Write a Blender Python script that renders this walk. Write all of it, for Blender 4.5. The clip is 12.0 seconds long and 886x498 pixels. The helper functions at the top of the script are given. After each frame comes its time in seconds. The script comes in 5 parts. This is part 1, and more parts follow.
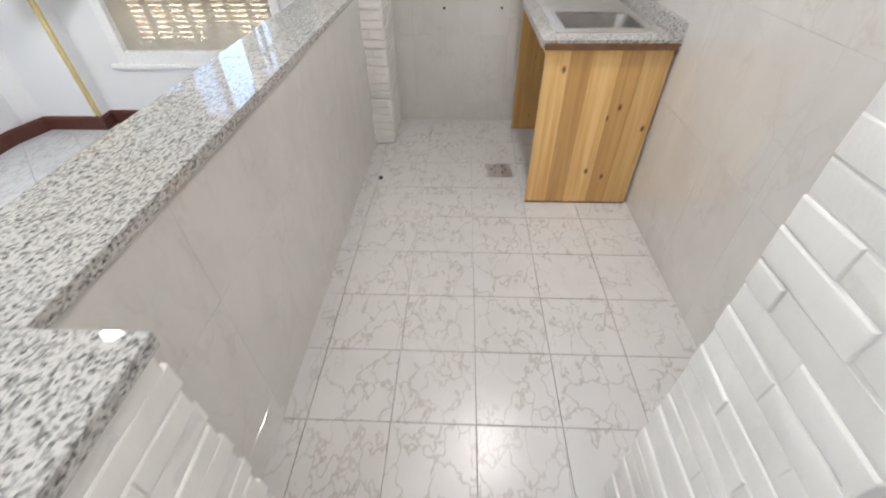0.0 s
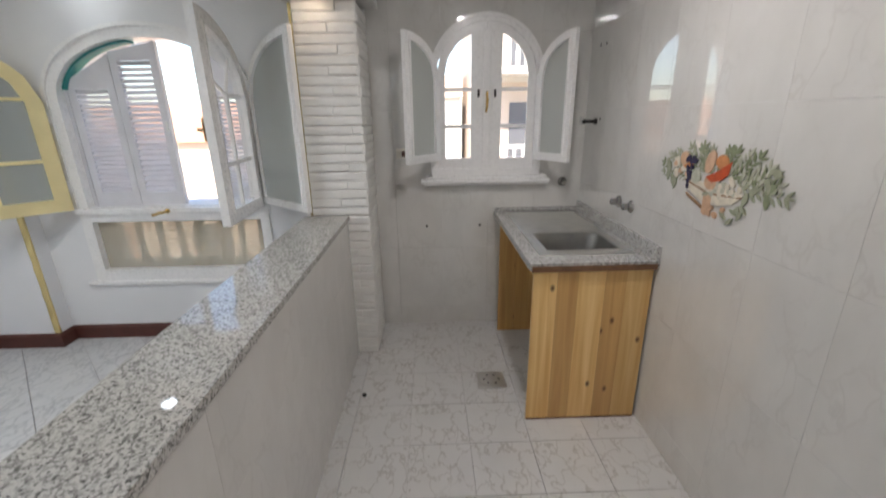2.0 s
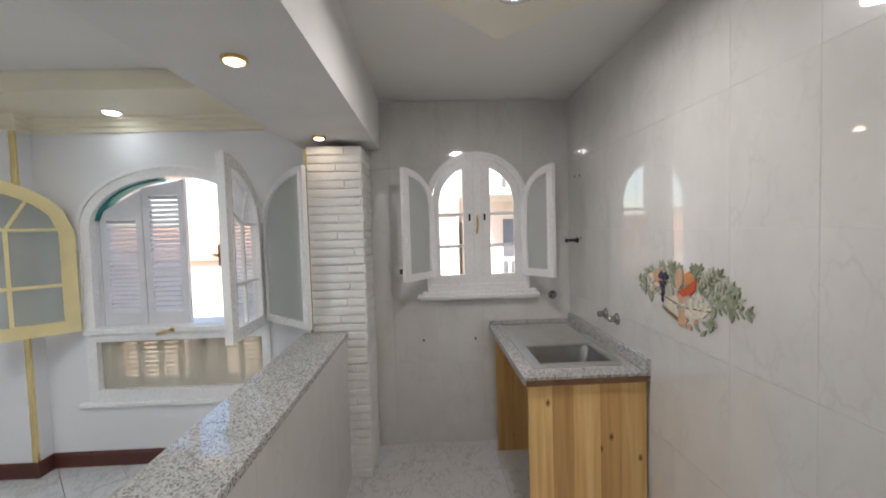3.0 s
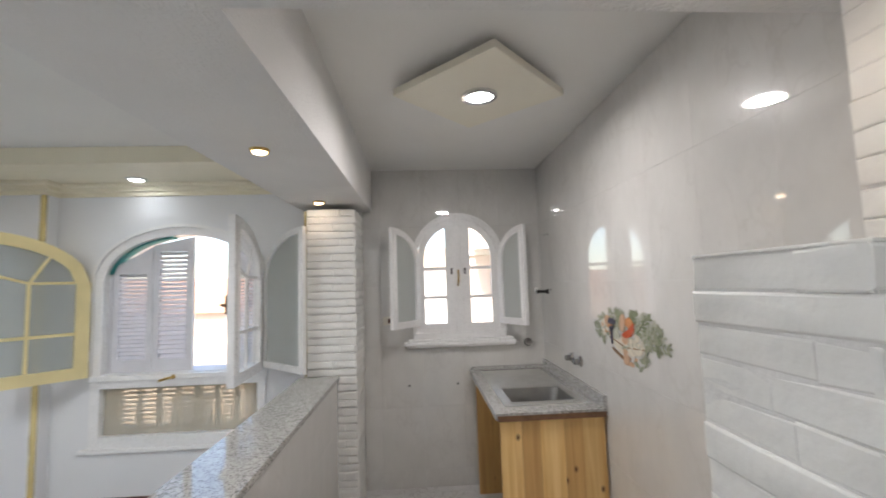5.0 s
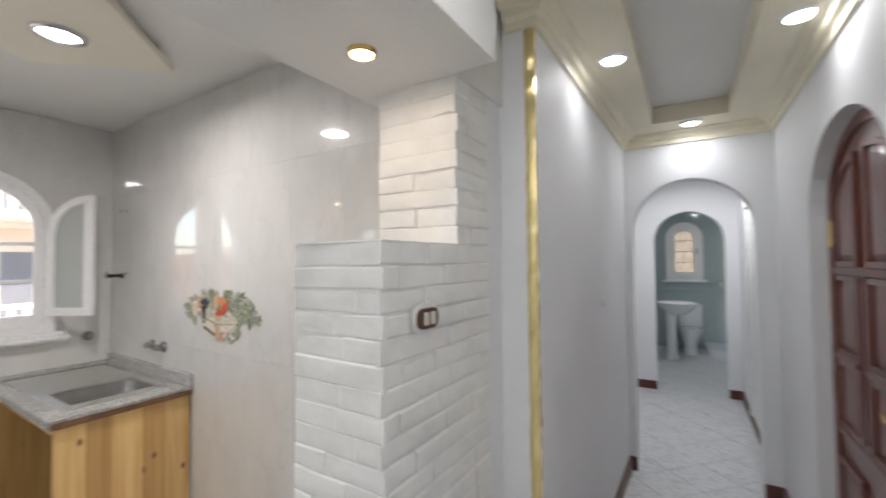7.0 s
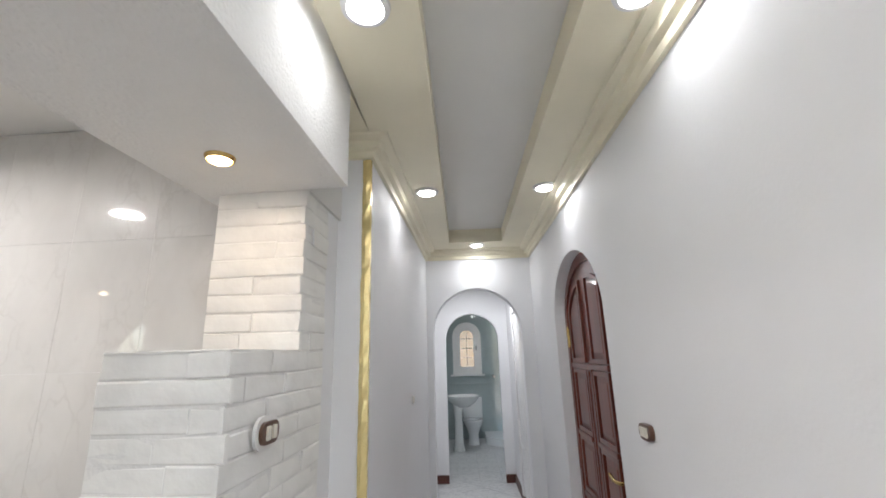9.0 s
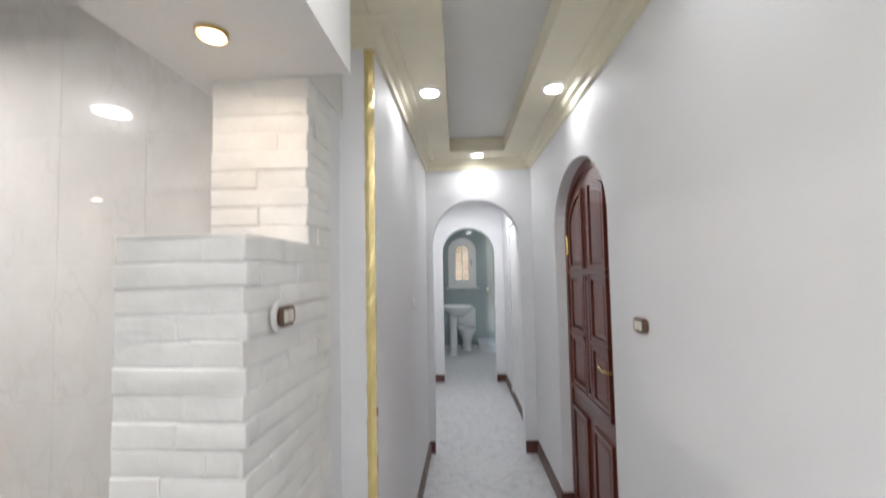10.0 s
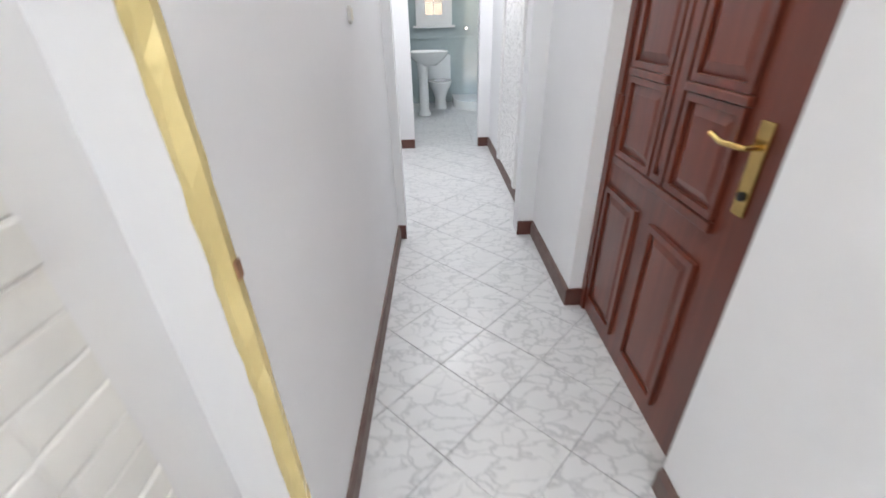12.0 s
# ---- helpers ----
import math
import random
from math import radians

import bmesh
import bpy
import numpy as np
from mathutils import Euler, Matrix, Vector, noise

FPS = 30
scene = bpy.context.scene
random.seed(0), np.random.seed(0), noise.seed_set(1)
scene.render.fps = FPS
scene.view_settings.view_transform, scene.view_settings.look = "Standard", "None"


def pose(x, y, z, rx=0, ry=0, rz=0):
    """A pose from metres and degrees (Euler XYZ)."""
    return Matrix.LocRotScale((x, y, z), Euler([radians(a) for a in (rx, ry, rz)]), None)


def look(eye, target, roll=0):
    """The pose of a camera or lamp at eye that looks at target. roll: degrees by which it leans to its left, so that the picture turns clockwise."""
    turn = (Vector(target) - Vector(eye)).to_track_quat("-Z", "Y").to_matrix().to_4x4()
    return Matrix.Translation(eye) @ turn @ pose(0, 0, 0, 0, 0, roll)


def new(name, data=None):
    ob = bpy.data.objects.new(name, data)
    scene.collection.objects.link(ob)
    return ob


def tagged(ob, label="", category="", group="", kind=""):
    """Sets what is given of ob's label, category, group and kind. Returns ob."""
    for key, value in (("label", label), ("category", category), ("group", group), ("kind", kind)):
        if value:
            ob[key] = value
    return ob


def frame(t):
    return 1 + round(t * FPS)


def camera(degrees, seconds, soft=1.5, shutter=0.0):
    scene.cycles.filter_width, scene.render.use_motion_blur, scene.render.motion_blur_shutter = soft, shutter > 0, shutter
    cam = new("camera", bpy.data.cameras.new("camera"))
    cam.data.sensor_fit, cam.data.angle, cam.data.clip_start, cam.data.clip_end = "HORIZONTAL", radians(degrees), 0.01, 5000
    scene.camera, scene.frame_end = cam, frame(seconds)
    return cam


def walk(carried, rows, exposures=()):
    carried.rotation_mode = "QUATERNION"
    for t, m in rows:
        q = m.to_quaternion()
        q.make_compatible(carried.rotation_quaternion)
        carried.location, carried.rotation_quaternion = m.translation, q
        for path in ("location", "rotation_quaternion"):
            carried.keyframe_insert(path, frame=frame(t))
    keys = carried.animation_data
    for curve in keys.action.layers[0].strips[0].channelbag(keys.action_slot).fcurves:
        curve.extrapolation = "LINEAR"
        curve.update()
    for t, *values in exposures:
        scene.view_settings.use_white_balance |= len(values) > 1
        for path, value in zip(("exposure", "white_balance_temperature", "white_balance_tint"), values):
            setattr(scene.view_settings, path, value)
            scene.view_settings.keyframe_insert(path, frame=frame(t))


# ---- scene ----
cam = camera(94.1, 12.0, soft=1.7, shutter=0.5)
PATH = [
    (0, (0.054, -0.057, 1.428), (-0.022, 1.432, 0.095), -0.9),
    (0.5, (0.04, 0.046, 1.433), (0.045, 1.634, 0.218), -0.2),
    (1, (-0.017, 0.161, 1.48), (-0.001, 1.861, 0.427), -1.9),
    (1.5, (-0.04, 0.19, 1.519), (0.02, 2.013, 0.697), -1.1),
    (2, (-0.039, 0.165, 1.552), (0.013, 2.068, 0.937), -0.8),
    (2.5, (-0.035, 0.101, 1.6), (0.057, 2.072, 1.272), -1.5),
    (3, (-0.015, 0.043, 1.602), (0.053, 2.04, 1.511), -1.7),
    (3.2, (-0.032, 0.005, 1.616), (0.043, 2.004, 1.599), -1.8),
    (4.8, (0.04, -0.276, 1.601), (0.081, 1.717, 1.76), -1.9),
    (5, (0.027, -0.293, 1.598), (0.145, 1.697, 1.761), -1.8),
    (5.5, (-0.063, -0.302, 1.58), (0.437, 1.633, 1.653), -2.8),
    (6, (-0.131, -0.339, 1.575), (0.785, 1.438, 1.593), -1.2),
    (6.5, (-0.14, -0.402, 1.581), (1.198, 1.082, 1.665), 0.6),
    (7, (-0.202, -0.498, 1.581), (1.488, 0.569, 1.64), -0.6),
    (7.5, (-0.246, -0.53, 1.577), (1.644, 0.118, 1.664), -0.2),
    (7.7, (-0.252, -0.505, 1.575), (1.701, -0.095, 1.711), -0.4),
    (9.3, (-0.394, -0.398, 1.612), (1.537, -0.255, 2.112), -1.7),
    (9.5, (-0.399, -0.386, 1.605), (1.544, -0.24, 2.059), -1.6),
    (10, (-0.352, -0.363, 1.541), (1.641, -0.236, 1.648), -1.1),
    (10.5, (-0.229, -0.365, 1.48), (1.752, -0.26, 1.23), -1.0),
    (11, (0.015, -0.39, 1.415), (1.939, -0.259, 0.887), 0.6),
    (11.5, (0.351, -0.408, 1.333), (2.129, -0.321, 0.421), -0.7),
    (12, (0.701, -0.305, 1.329), (2.443, -0.295, 0.345), -1.4),
]
walk(cam, [(t, look(eye, target, roll)) for t, eye, target, roll in PATH], exposures=[(0, 2.62), (1.0, 2.56), (1.5, 2.27), (2.0, 1.8), (2.5, 1.74), (3.0, 1.8), (5.0, 1.95), (5.5, 1.8), (6.0, 1.75), (6.5, 2.1), (7.0, 2.22), (7.5, 2.46), (9.5, 2.38), (10.5, 2.63), (11.0, 2.7), (11.2, 2.84), (11.5, 3.1), (12, 3.25)])

# ---- light ----
world = bpy.data.worlds.new("world")
scene.world = world
world.use_nodes = True
sky = world.node_tree.nodes.new("ShaderNodeTexSky")
sky.sky_type, sky.sun_disc = "NISHITA", False
sky.sun_elevation, sky.sun_rotation = radians(52), radians(200)
world.node_tree.links.new(sky.outputs["Color"], world.node_tree.nodes["Background"].inputs["Color"])
world.node_tree.nodes["Background"].inputs["Strength"].default_value = 0.15

sun = new("sun", bpy.data.lights.new("sun", "SUN"))
sun.data.energy, sun.data.angle, sun.data.color = 5.0, radians(0.5), (1.0, 0.95, 0.88)
sun.matrix_world = look((0, 0, 30), (5, 20, 0))

DAY = (0.8, 0.9, 1.0)
COOL, WARM, NEUTRAL = (0.925, 0.935, 0.975), (1.0, 0.81, 0.65), (1.0, 0.945, 0.94)


def lamp(x, y, z, watts, colour, size=0.09, name="lamp_light"):
    """The light of one recessed lamp: a small disk that shines down."""
    li = bpy.data.lights.new(name, "AREA")
    li.shape, li.size, li.energy, li.color = "DISK", size, watts, colour
    ob = new(name, li)
    ob.matrix_world = pose(x, y, z)
    return ob


# ---- materials ----
def material(name, colour, rough=0.5, metal=0.0, vary=0.08, scale=6.0, bump=0.0, bump_scale=60.0, coat=0.0, tint=None):
    """A painted, moulded or cast surface: two scales of colour variation, a fine relief."""
    m = bpy.data.materials.new(name)
    m.use_nodes = True
    nt = m.node_tree
    p = nt.nodes["Principled BSDF"]
    p.inputs["Metallic"].default_value = metal
    p.inputs["Coat Weight"].default_value = coat
    co = nt.nodes.new("ShaderNodeTexCoord")
    big, fine = nt.nodes.new("ShaderNodeTexNoise"), nt.nodes.new("ShaderNodeTexNoise")
    big.inputs["Scale"].default_value, big.inputs["Detail"].default_value = scale, 5
    fine.inputs["Scale"].default_value, fine.inputs["Detail"].default_value = bump_scale, 4
    nt.links.new(co.outputs["Object"], big.inputs["Vector"])
    nt.links.new(co.outputs["Object"], fine.inputs["Vector"])
    mix = nt.nodes.new("ShaderNodeMix")
    mix.data_type = "RGBA"
    mix.inputs["A"].default_value = (*colour, 1)
    mix.inputs["B"].default_value = (*(tint or [c * (1 - 2 * vary) for c in colour]), 1)
    ramp = nt.nodes.new("ShaderNodeMapRange")
    ramp.inputs["From Min"].default_value, ramp.inputs["From Max"].default_value = 0.38, 0.72
    nt.links.new(big.outputs["Fac"], ramp.inputs["Value"])
    nt.links.new(ramp.outputs["Result"], mix.inputs["Factor"])
    nt.links.new(mix.outputs["Result"], p.inputs["Base Color"])
    rr = nt.nodes.new("ShaderNodeMapRange")
    rr.inputs["To Min"].default_value, rr.inputs["To Max"].default_value = max(0.02, rough * 0.8), min(1, rough * 1.2)
    nt.links.new(fine.outputs["Fac"], rr.inputs["Value"])
    nt.links.new(rr.outputs["Result"], p.inputs["Roughness"])
    if bump:
        b = nt.nodes.new("ShaderNodeBump")
        b.inputs["Strength"].default_value, b.inputs["Distance"].default_value = bump, 0.004
        nt.links.new(fine.outputs["Fac"], b.inputs["Height"])
        nt.links.new(b.outputs["Normal"], p.inputs["Normal"])
    return m


def marble(name, base, vein, vein_scale=7.0, width=0.05, strength=0.6, rough=0.12, cloud=0.05, shift=0.0, stretch=(1, 1, 1), fade_from=0.4, coat=0.0, warp_by=0.12):
    """Glazed ceramic with a printed marble: crooked veins over soft clouds. shift: how far the print differs from piece to piece."""
    m = bpy.data.materials.new(name)
    m.use_nodes = True
    nt = m.node_tree
    p = nt.nodes["Principled BSDF"]
    p.inputs["Roughness"].default_value = rough
    p.inputs["Coat Weight"].default_value, p.inputs["Coat Roughness"].default_value = coat, 0.005
    p.inputs["Coat IOR"].default_value, p.inputs["Specular IOR Level"].default_value = 1.75, 0.12 if coat else 0.5
    co, info = nt.nodes.new("ShaderNodeTexCoord"), nt.nodes.new("ShaderNodeObjectInfo")
    mp = nt.nodes.new("ShaderNodeMapping")
    mp.inputs["Scale"].default_value = stretch
    nt.links.new(co.outputs["Object"], mp.inputs["Vector"])
    off = nt.nodes.new("ShaderNodeMath")
    off.operation = "MULTIPLY"
    off.inputs[1].default_value = shift
    nt.links.new(info.outputs["Random"], off.inputs[0])
    nt.links.new(off.outputs["Value"], mp.inputs["Location"])
    warp = nt.nodes.new("ShaderNodeTexNoise")
    warp.inputs["Scale"].default_value, warp.inputs["Detail"].default_value, warp.inputs["Roughness"].default_value = 8, 3, 0.55
    nt.links.new(mp.outputs["Vector"], warp.inputs["Vector"])
    add = nt.nodes.new("ShaderNodeMix")
    add.data_type, add.blend_type = "RGBA", "LINEAR_LIGHT"
    add.inputs["Factor"].default_value = warp_by
    nt.links.new(mp.outputs["Vector"], add.inputs["A"])
    nt.links.new(warp.outputs["Color"], add.inputs["B"])
    vo = nt.nodes.new("ShaderNodeTexVoronoi")
    vo.feature = "DISTANCE_TO_EDGE"
    vo.inputs["Scale"].default_value = vein_scale
    nt.links.new(add.outputs["Result"], vo.inputs["Vector"])
    mr = nt.nodes.new("ShaderNodeMapRange")
    mr.inputs["From Min"].default_value, mr.inputs["From Max"].default_value = 0.0, width
    mr.inputs["To Min"].default_value, mr.inputs["To Max"].default_value = strength, 0.0
    nt.links.new(vo.outputs["Distance"], mr.inputs["Value"])
    fade = nt.nodes.new("ShaderNodeTexNoise")
    fade.inputs["Scale"].default_value, fade.inputs["Detail"].default_value = 5, 3
    nt.links.new(mp.outputs["Vector"], fade.inputs["Vector"])
    fr = nt.nodes.new("ShaderNodeMapRange")
    fr.inputs["From Min"].default_value, fr.inputs["From Max"].default_value = fade_from, fade_from + 0.22
    nt.links.new(fade.outputs["Fac"], fr.inputs["Value"])
    mul = nt.nodes.new("ShaderNodeMath")
    mul.operation = "MULTIPLY"
    nt.links.new(mr.outputs["Result"], mul.inputs[0])
    nt.links.new(fr.outputs["Result"], mul.inputs[1])
    cl = nt.nodes.new("ShaderNodeMix")
    cl.data_type = "RGBA"
    cl.inputs["A"].default_value = (*base, 1)
    cl.inputs["B"].default_value = (*[c * (1 - cloud * 2) for c in base], 1)
    nt.links.new(warp.outputs["Fac"], cl.inputs["Factor"])
    mix = nt.nodes.new("ShaderNodeMix")
    mix.data_type = "RGBA"
    mix.inputs["B"].default_value = (*vein, 1)
    nt.links.new(mul.outputs["Value"], mix.inputs["Factor"])
    nt.links.new(cl.outputs["Result"], mix.inputs["A"])
    nt.links.new(mix.outputs["Result"], p.inputs["Base Color"])
    bp = nt.nodes.new("ShaderNodeBump")
    bp.inputs["Strength"].default_value, bp.inputs["Distance"].default_value = 0.05, 0.002
    nt.links.new(fade.outputs["Fac"], bp.inputs["Height"])
    nt.links.new(bp.outputs["Normal"], p.inputs["Normal"])
    return m


def granite(name):
    m = bpy.data.materials.new(name)
    m.use_nodes = True
    nt = m.node_tree
    p = nt.nodes["Principled BSDF"]
    p.inputs["Roughness"].default_value = 0.035
    p.inputs["Specular IOR Level"].default_value = 0.5
    co = nt.nodes.new("ShaderNodeTexCoord")
    vo = nt.nodes.new("ShaderNodeTexVoronoi")
    vo.inputs["Scale"].default_value = 175
    no = nt.nodes.new("ShaderNodeTexNoise")
    no.inputs["Scale"].default_value, no.inputs["Detail"].default_value = 130, 4
    nt.links.new(co.outputs["Object"], vo.inputs["Vector"])
    nt.links.new(co.outputs["Object"], no.inputs["Vector"])
    bw = nt.nodes.new("ShaderNodeRGBToBW")
    nt.links.new(vo.outputs["Color"], bw.inputs["Color"])
    mixv = nt.nodes.new("ShaderNodeMath")
    mixv.operation = "ADD"
    nt.links.new(bw.outputs["Val"], mixv.inputs[0])
    nt.links.new(no.outputs["Fac"], mixv.inputs[1])
    rp = nt.nodes.new("ShaderNodeValToRGB")
    e = rp.color_ramp.elements
    e[0].position, e[0].color = 0.28, (0.1, 0.1, 0.095, 1)
    e[1].position, e[1].color = 0.58, (0.54, 0.53, 0.51, 1)
    mid = e.new(0.4)
    mid.color = (0.3, 0.295, 0.28, 1)
    half = nt.nodes.new("ShaderNodeMath")
    half.operation = "MULTIPLY"
    half.inputs[1].default_value = 0.5
    nt.links.new(mixv.outputs["Value"], half.inputs[0])
    nt.links.new(half.outputs["Value"], rp.inputs["Fac"])
    nt.links.new(rp.outputs["Color"], p.inputs["Base Color"])
    return m


def wood(name, light, dark, rough, grain=(30, 30, 1.5), knots=0.0, coat=0.0):
    """Planks with the grain along local z; each piece has its own cut and tone."""
    m = bpy.data.materials.new(name)
    m.use_nodes = True
    nt = m.node_tree
    p = nt.nodes["Principled BSDF"]
    p.inputs["Roughness"].default_value, p.inputs["Coat Weight"].default_value = rough, coat
    p.inputs["Coat Roughness"].default_value = 0.15
    co, info = nt.nodes.new("ShaderNodeTexCoord"), nt.nodes.new("ShaderNodeObjectInfo")
    mp = nt.nodes.new("ShaderNodeMapping")
    mp.inputs["Scale"].default_value = grain
    off = nt.nodes.new("ShaderNodeMath")
    off.operation = "MULTIPLY"
    off.inputs[1].default_value = 37.0
    nt.links.new(info.outputs["Random"], off.inputs[0])
    nt.links.new(off.outputs["Value"], mp.inputs["Location"])
    nt.links.new(co.outputs["Object"], mp.inputs["Vector"])
    no = nt.nodes.new("ShaderNodeTexNoise")
    no.inputs["Scale"].default_value, no.inputs["Detail"].default_value, no.inputs["Distortion"].default_value = 1.0, 5, 0.6
    nt.links.new(mp.outputs["Vector"], no.inputs["Vector"])
    mix = nt.nodes.new("ShaderNodeMix")
    mix.data_type = "RGBA"
    mix.inputs["A"].default_value, mix.inputs["B"].default_value = (*light, 1), (*dark, 1)
    mr = nt.nodes.new("ShaderNodeMapRange")
    mr.inputs["From Min"].default_value, mr.inputs["From Max"].default_value = 0.3, 0.75
    nt.links.new(no.outputs["Fac"], mr.inputs["Value"])
    nt.links.new(mr.outputs["Result"], mix.inputs["Factor"])
    tone = nt.nodes.new("ShaderNodeHueSaturation")
    val = nt.nodes.new("ShaderNodeMapRange")
    val.inputs["To Min"].default_value, val.inputs["To Max"].default_value = 0.9, 1.1
    nt.links.new(info.outputs["Random"], val.inputs["Value"])
    nt.links.new(val.outputs["Result"], tone.inputs["Value"])
    nt.links.new(mix.outputs["Result"], tone.inputs["Color"])
    out = tone.outputs["Color"]
    if knots:
        kp = nt.nodes.new("ShaderNodeMapping")
        kp.inputs["Scale"].default_value = (1, 1, 0.6)
        kp.inputs["Rotation"].default_value = (radians(90), 0, 0)
        nt.links.new(co.outputs["Object"], kp.inputs["Vector"])
        nt.links.new(off.outputs["Value"], kp.inputs["Location"])
        vo = nt.nodes.new("ShaderNodeTexVoronoi")
        vo.voronoi_dimensions = "2D"
        vo.inputs["Scale"].default_value = 4.4
        nt.links.new(kp.outputs["Vector"], vo.inputs["Vector"])
        kr = nt.nodes.new("ShaderNodeMapRange")
        kr.inputs["From Min"].default_value, kr.inputs["From Max"].default_value = 0.018, 0.062
        kr.inputs["To Min"].default_value, kr.inputs["To Max"].default_value = knots, 0.0
        nt.links.new(vo.outputs["Distance"], kr.inputs["Value"])
        km = nt.nodes.new("ShaderNodeMix")
        km.data_type = "RGBA"
        km.inputs["B"].default_value = (0.13, 0.045, 0.012, 1)
        nt.links.new(kr.outputs["Result"], km.inputs["Factor"])
        nt.links.new(out, km.inputs["A"])
        out = km.outputs["Result"]
    nt.links.new(out, p.inputs["Base Color"])
    bp = nt.nodes.new("ShaderNodeBump")
    bp.inputs["Strength"].default_value, bp.inputs["Distance"].default_value = 0.15, 0.001
    nt.links.new(no.outputs["Fac"], bp.inputs["Height"])
    nt.links.new(bp.outputs["Normal"], p.inputs["Normal"])
    return m


def glass(name, tint=(1, 1, 1), rough=0.0, veil=0.0, veil_colour=(0.62, 0.64, 0.63)):
    """Window glass: clear or frosted, mirror-like at grazing angles; veil: a scattering share, for dust, mesh or a
    painted reflection.
    """
    m = bpy.data.materials.new(name)
    m.use_nodes = True
    nt = m.node_tree
    nt.nodes.remove(nt.nodes["Principled BSDF"])
    out = nt.nodes["Material Output"]
    tr, gl, lw = nt.nodes.new("ShaderNodeBsdfTransparent"), nt.nodes.new("ShaderNodeBsdfGlossy"), nt.nodes.new("ShaderNodeLayerWeight")
    power, fr = nt.nodes.new("ShaderNodeMath"), nt.nodes.new("ShaderNodeMath")
    power.operation, fr.operation = "POWER", "MULTIPLY_ADD"
    power.inputs[1].default_value, fr.inputs[1].default_value, fr.inputs[2].default_value = 4.0, 0.7, 0.04
    lw.inputs["Blend"].default_value = 0.5
    nt.links.new(lw.outputs["Facing"], power.inputs[0])
    nt.links.new(power.outputs["Value"], fr.inputs[0])
    tr.inputs["Color"].default_value = (*tint, 1)
    gl.inputs["Roughness"].default_value = 0.02 + rough
    mix = nt.nodes.new("ShaderNodeMixShader")
    nt.links.new(fr.outputs["Value"], mix.inputs["Fac"])
    nt.links.new(tr.outputs["BSDF"], mix.inputs[1])
    nt.links.new(gl.outputs["BSDF"], mix.inputs[2])
    last = mix
    if veil:
        di = nt.nodes.new("ShaderNodeBsdfDiffuse")
        di.inputs["Color"].default_value = (*veil_colour, 1)
        tl = nt.nodes.new("ShaderNodeBsdfTranslucent")
        tl.inputs["Color"].default_value = (*veil_colour, 1)
        half = nt.nodes.new("ShaderNodeMixShader")
        half.inputs["Fac"].default_value = 0.5
        nt.links.new(di.outputs["BSDF"], half.inputs[1])
        nt.links.new(tl.outputs["BSDF"], half.inputs[2])
        last = nt.nodes.new("ShaderNodeMixShader")
        last.inputs["Fac"].default_value = veil
        nt.links.new(mix.outputs["Shader"], last.inputs[1])
        nt.links.new(half.outputs["Shader"], last.inputs[2])
    nt.links.new(last.outputs["Shader"], out.inputs["Surface"])
    return m


def glow(name, colour, strength):
    m = bpy.data.materials.new(name)
    m.use_nodes = True
    p = m.node_tree.nodes["Principled BSDF"]
    p.inputs["Base Color"].default_value = (0.9, 0.9, 0.9, 1)
    p.inputs["Emission Color"].default_value = (*colour, 1)
    p.inputs["Emission Strength"].default_value = strength
    return m


WALL = material("white_wall_paint", (0.8, 0.8, 0.81), 0.6, vary=0.02, scale=1.6, bump=0.12, bump_scale=90)
STUCCO = material("white_stucco", (0.76, 0.75, 0.73), 0.8, vary=0.03, scale=3, bump=1.0, bump_scale=95)
CEILING = material("ceiling_paint", (0.78, 0.77, 0.74), 0.6, vary=0.02, scale=2, bump=0.1)
CREAM = material("cream_paint", (0.83, 0.77, 0.6), 0.45, vary=0.03, scale=3, bump=0.08)
PALE_CREAM = material("pale_cream_paint", (0.8, 0.76, 0.64), 0.45, vary=0.03, scale=3, bump=0.08)
CREAM_WOOD = material("cream_gloss_paint", (0.8, 0.68, 0.36), 0.3, vary=0.04, scale=9, bump=0.1, bump_scale=50)
WHITE_WOOD = material("white_gloss_paint", (0.87, 0.86, 0.85), 0.28, vary=0.02, scale=8)
SHUTTER = material("shutter_paint", (0.74, 0.73, 0.76), 0.5, vary=0.05, scale=8)
BRICK = material("white_painted_brick", (0.83, 0.82, 0.79), 0.45, vary=0.05, scale=9, bump=1.0, bump_scale=17)
MORTAR = material("painted_mortar", (0.78, 0.77, 0.75), 0.7, vary=0.06, scale=20, bump=0.5, bump_scale=90)
GROUT = material("grout", (0.56, 0.55, 0.53), 0.85, vary=0.1, scale=14, bump=0.3)
FLOOR_TILE = marble("floor_tile_marble_print", (0.68, 0.672, 0.66), (0.4, 0.375, 0.35), 6.6, 0.05, 0.75, 0.28, 0.06, shift=7, stretch=(1.15, 0.8, 1), fade_from=0.3, warp_by=0.16)
HALL_TILE = marble("hall_tile_marble_print", (0.66, 0.665, 0.67), (0.36, 0.37, 0.385), 10.5, 0.09, 0.66, 0.34, 0.06, shift=9, fade_from=0.26, warp_by=0.1, stretch=(1.25, 0.75, 1))
WALL_TILE = marble("wall_tile_marble_glaze", (0.71, 0.695, 0.665), (0.45, 0.425, 0.395), 9.0, 0.07, 0.28, 0.28, 0.1, shift=13, stretch=(1, 0.55, 1), coat=1.0, fade_from=0.44)
BATH_TILE = marble("blue_grey_wall_tile", (0.42, 0.49, 0.5), (0.34, 0.4, 0.42), 5, 0.05, 0.4, 0.1, 0.08, shift=5)
GRANITE = granite("speckled_grey_granite")
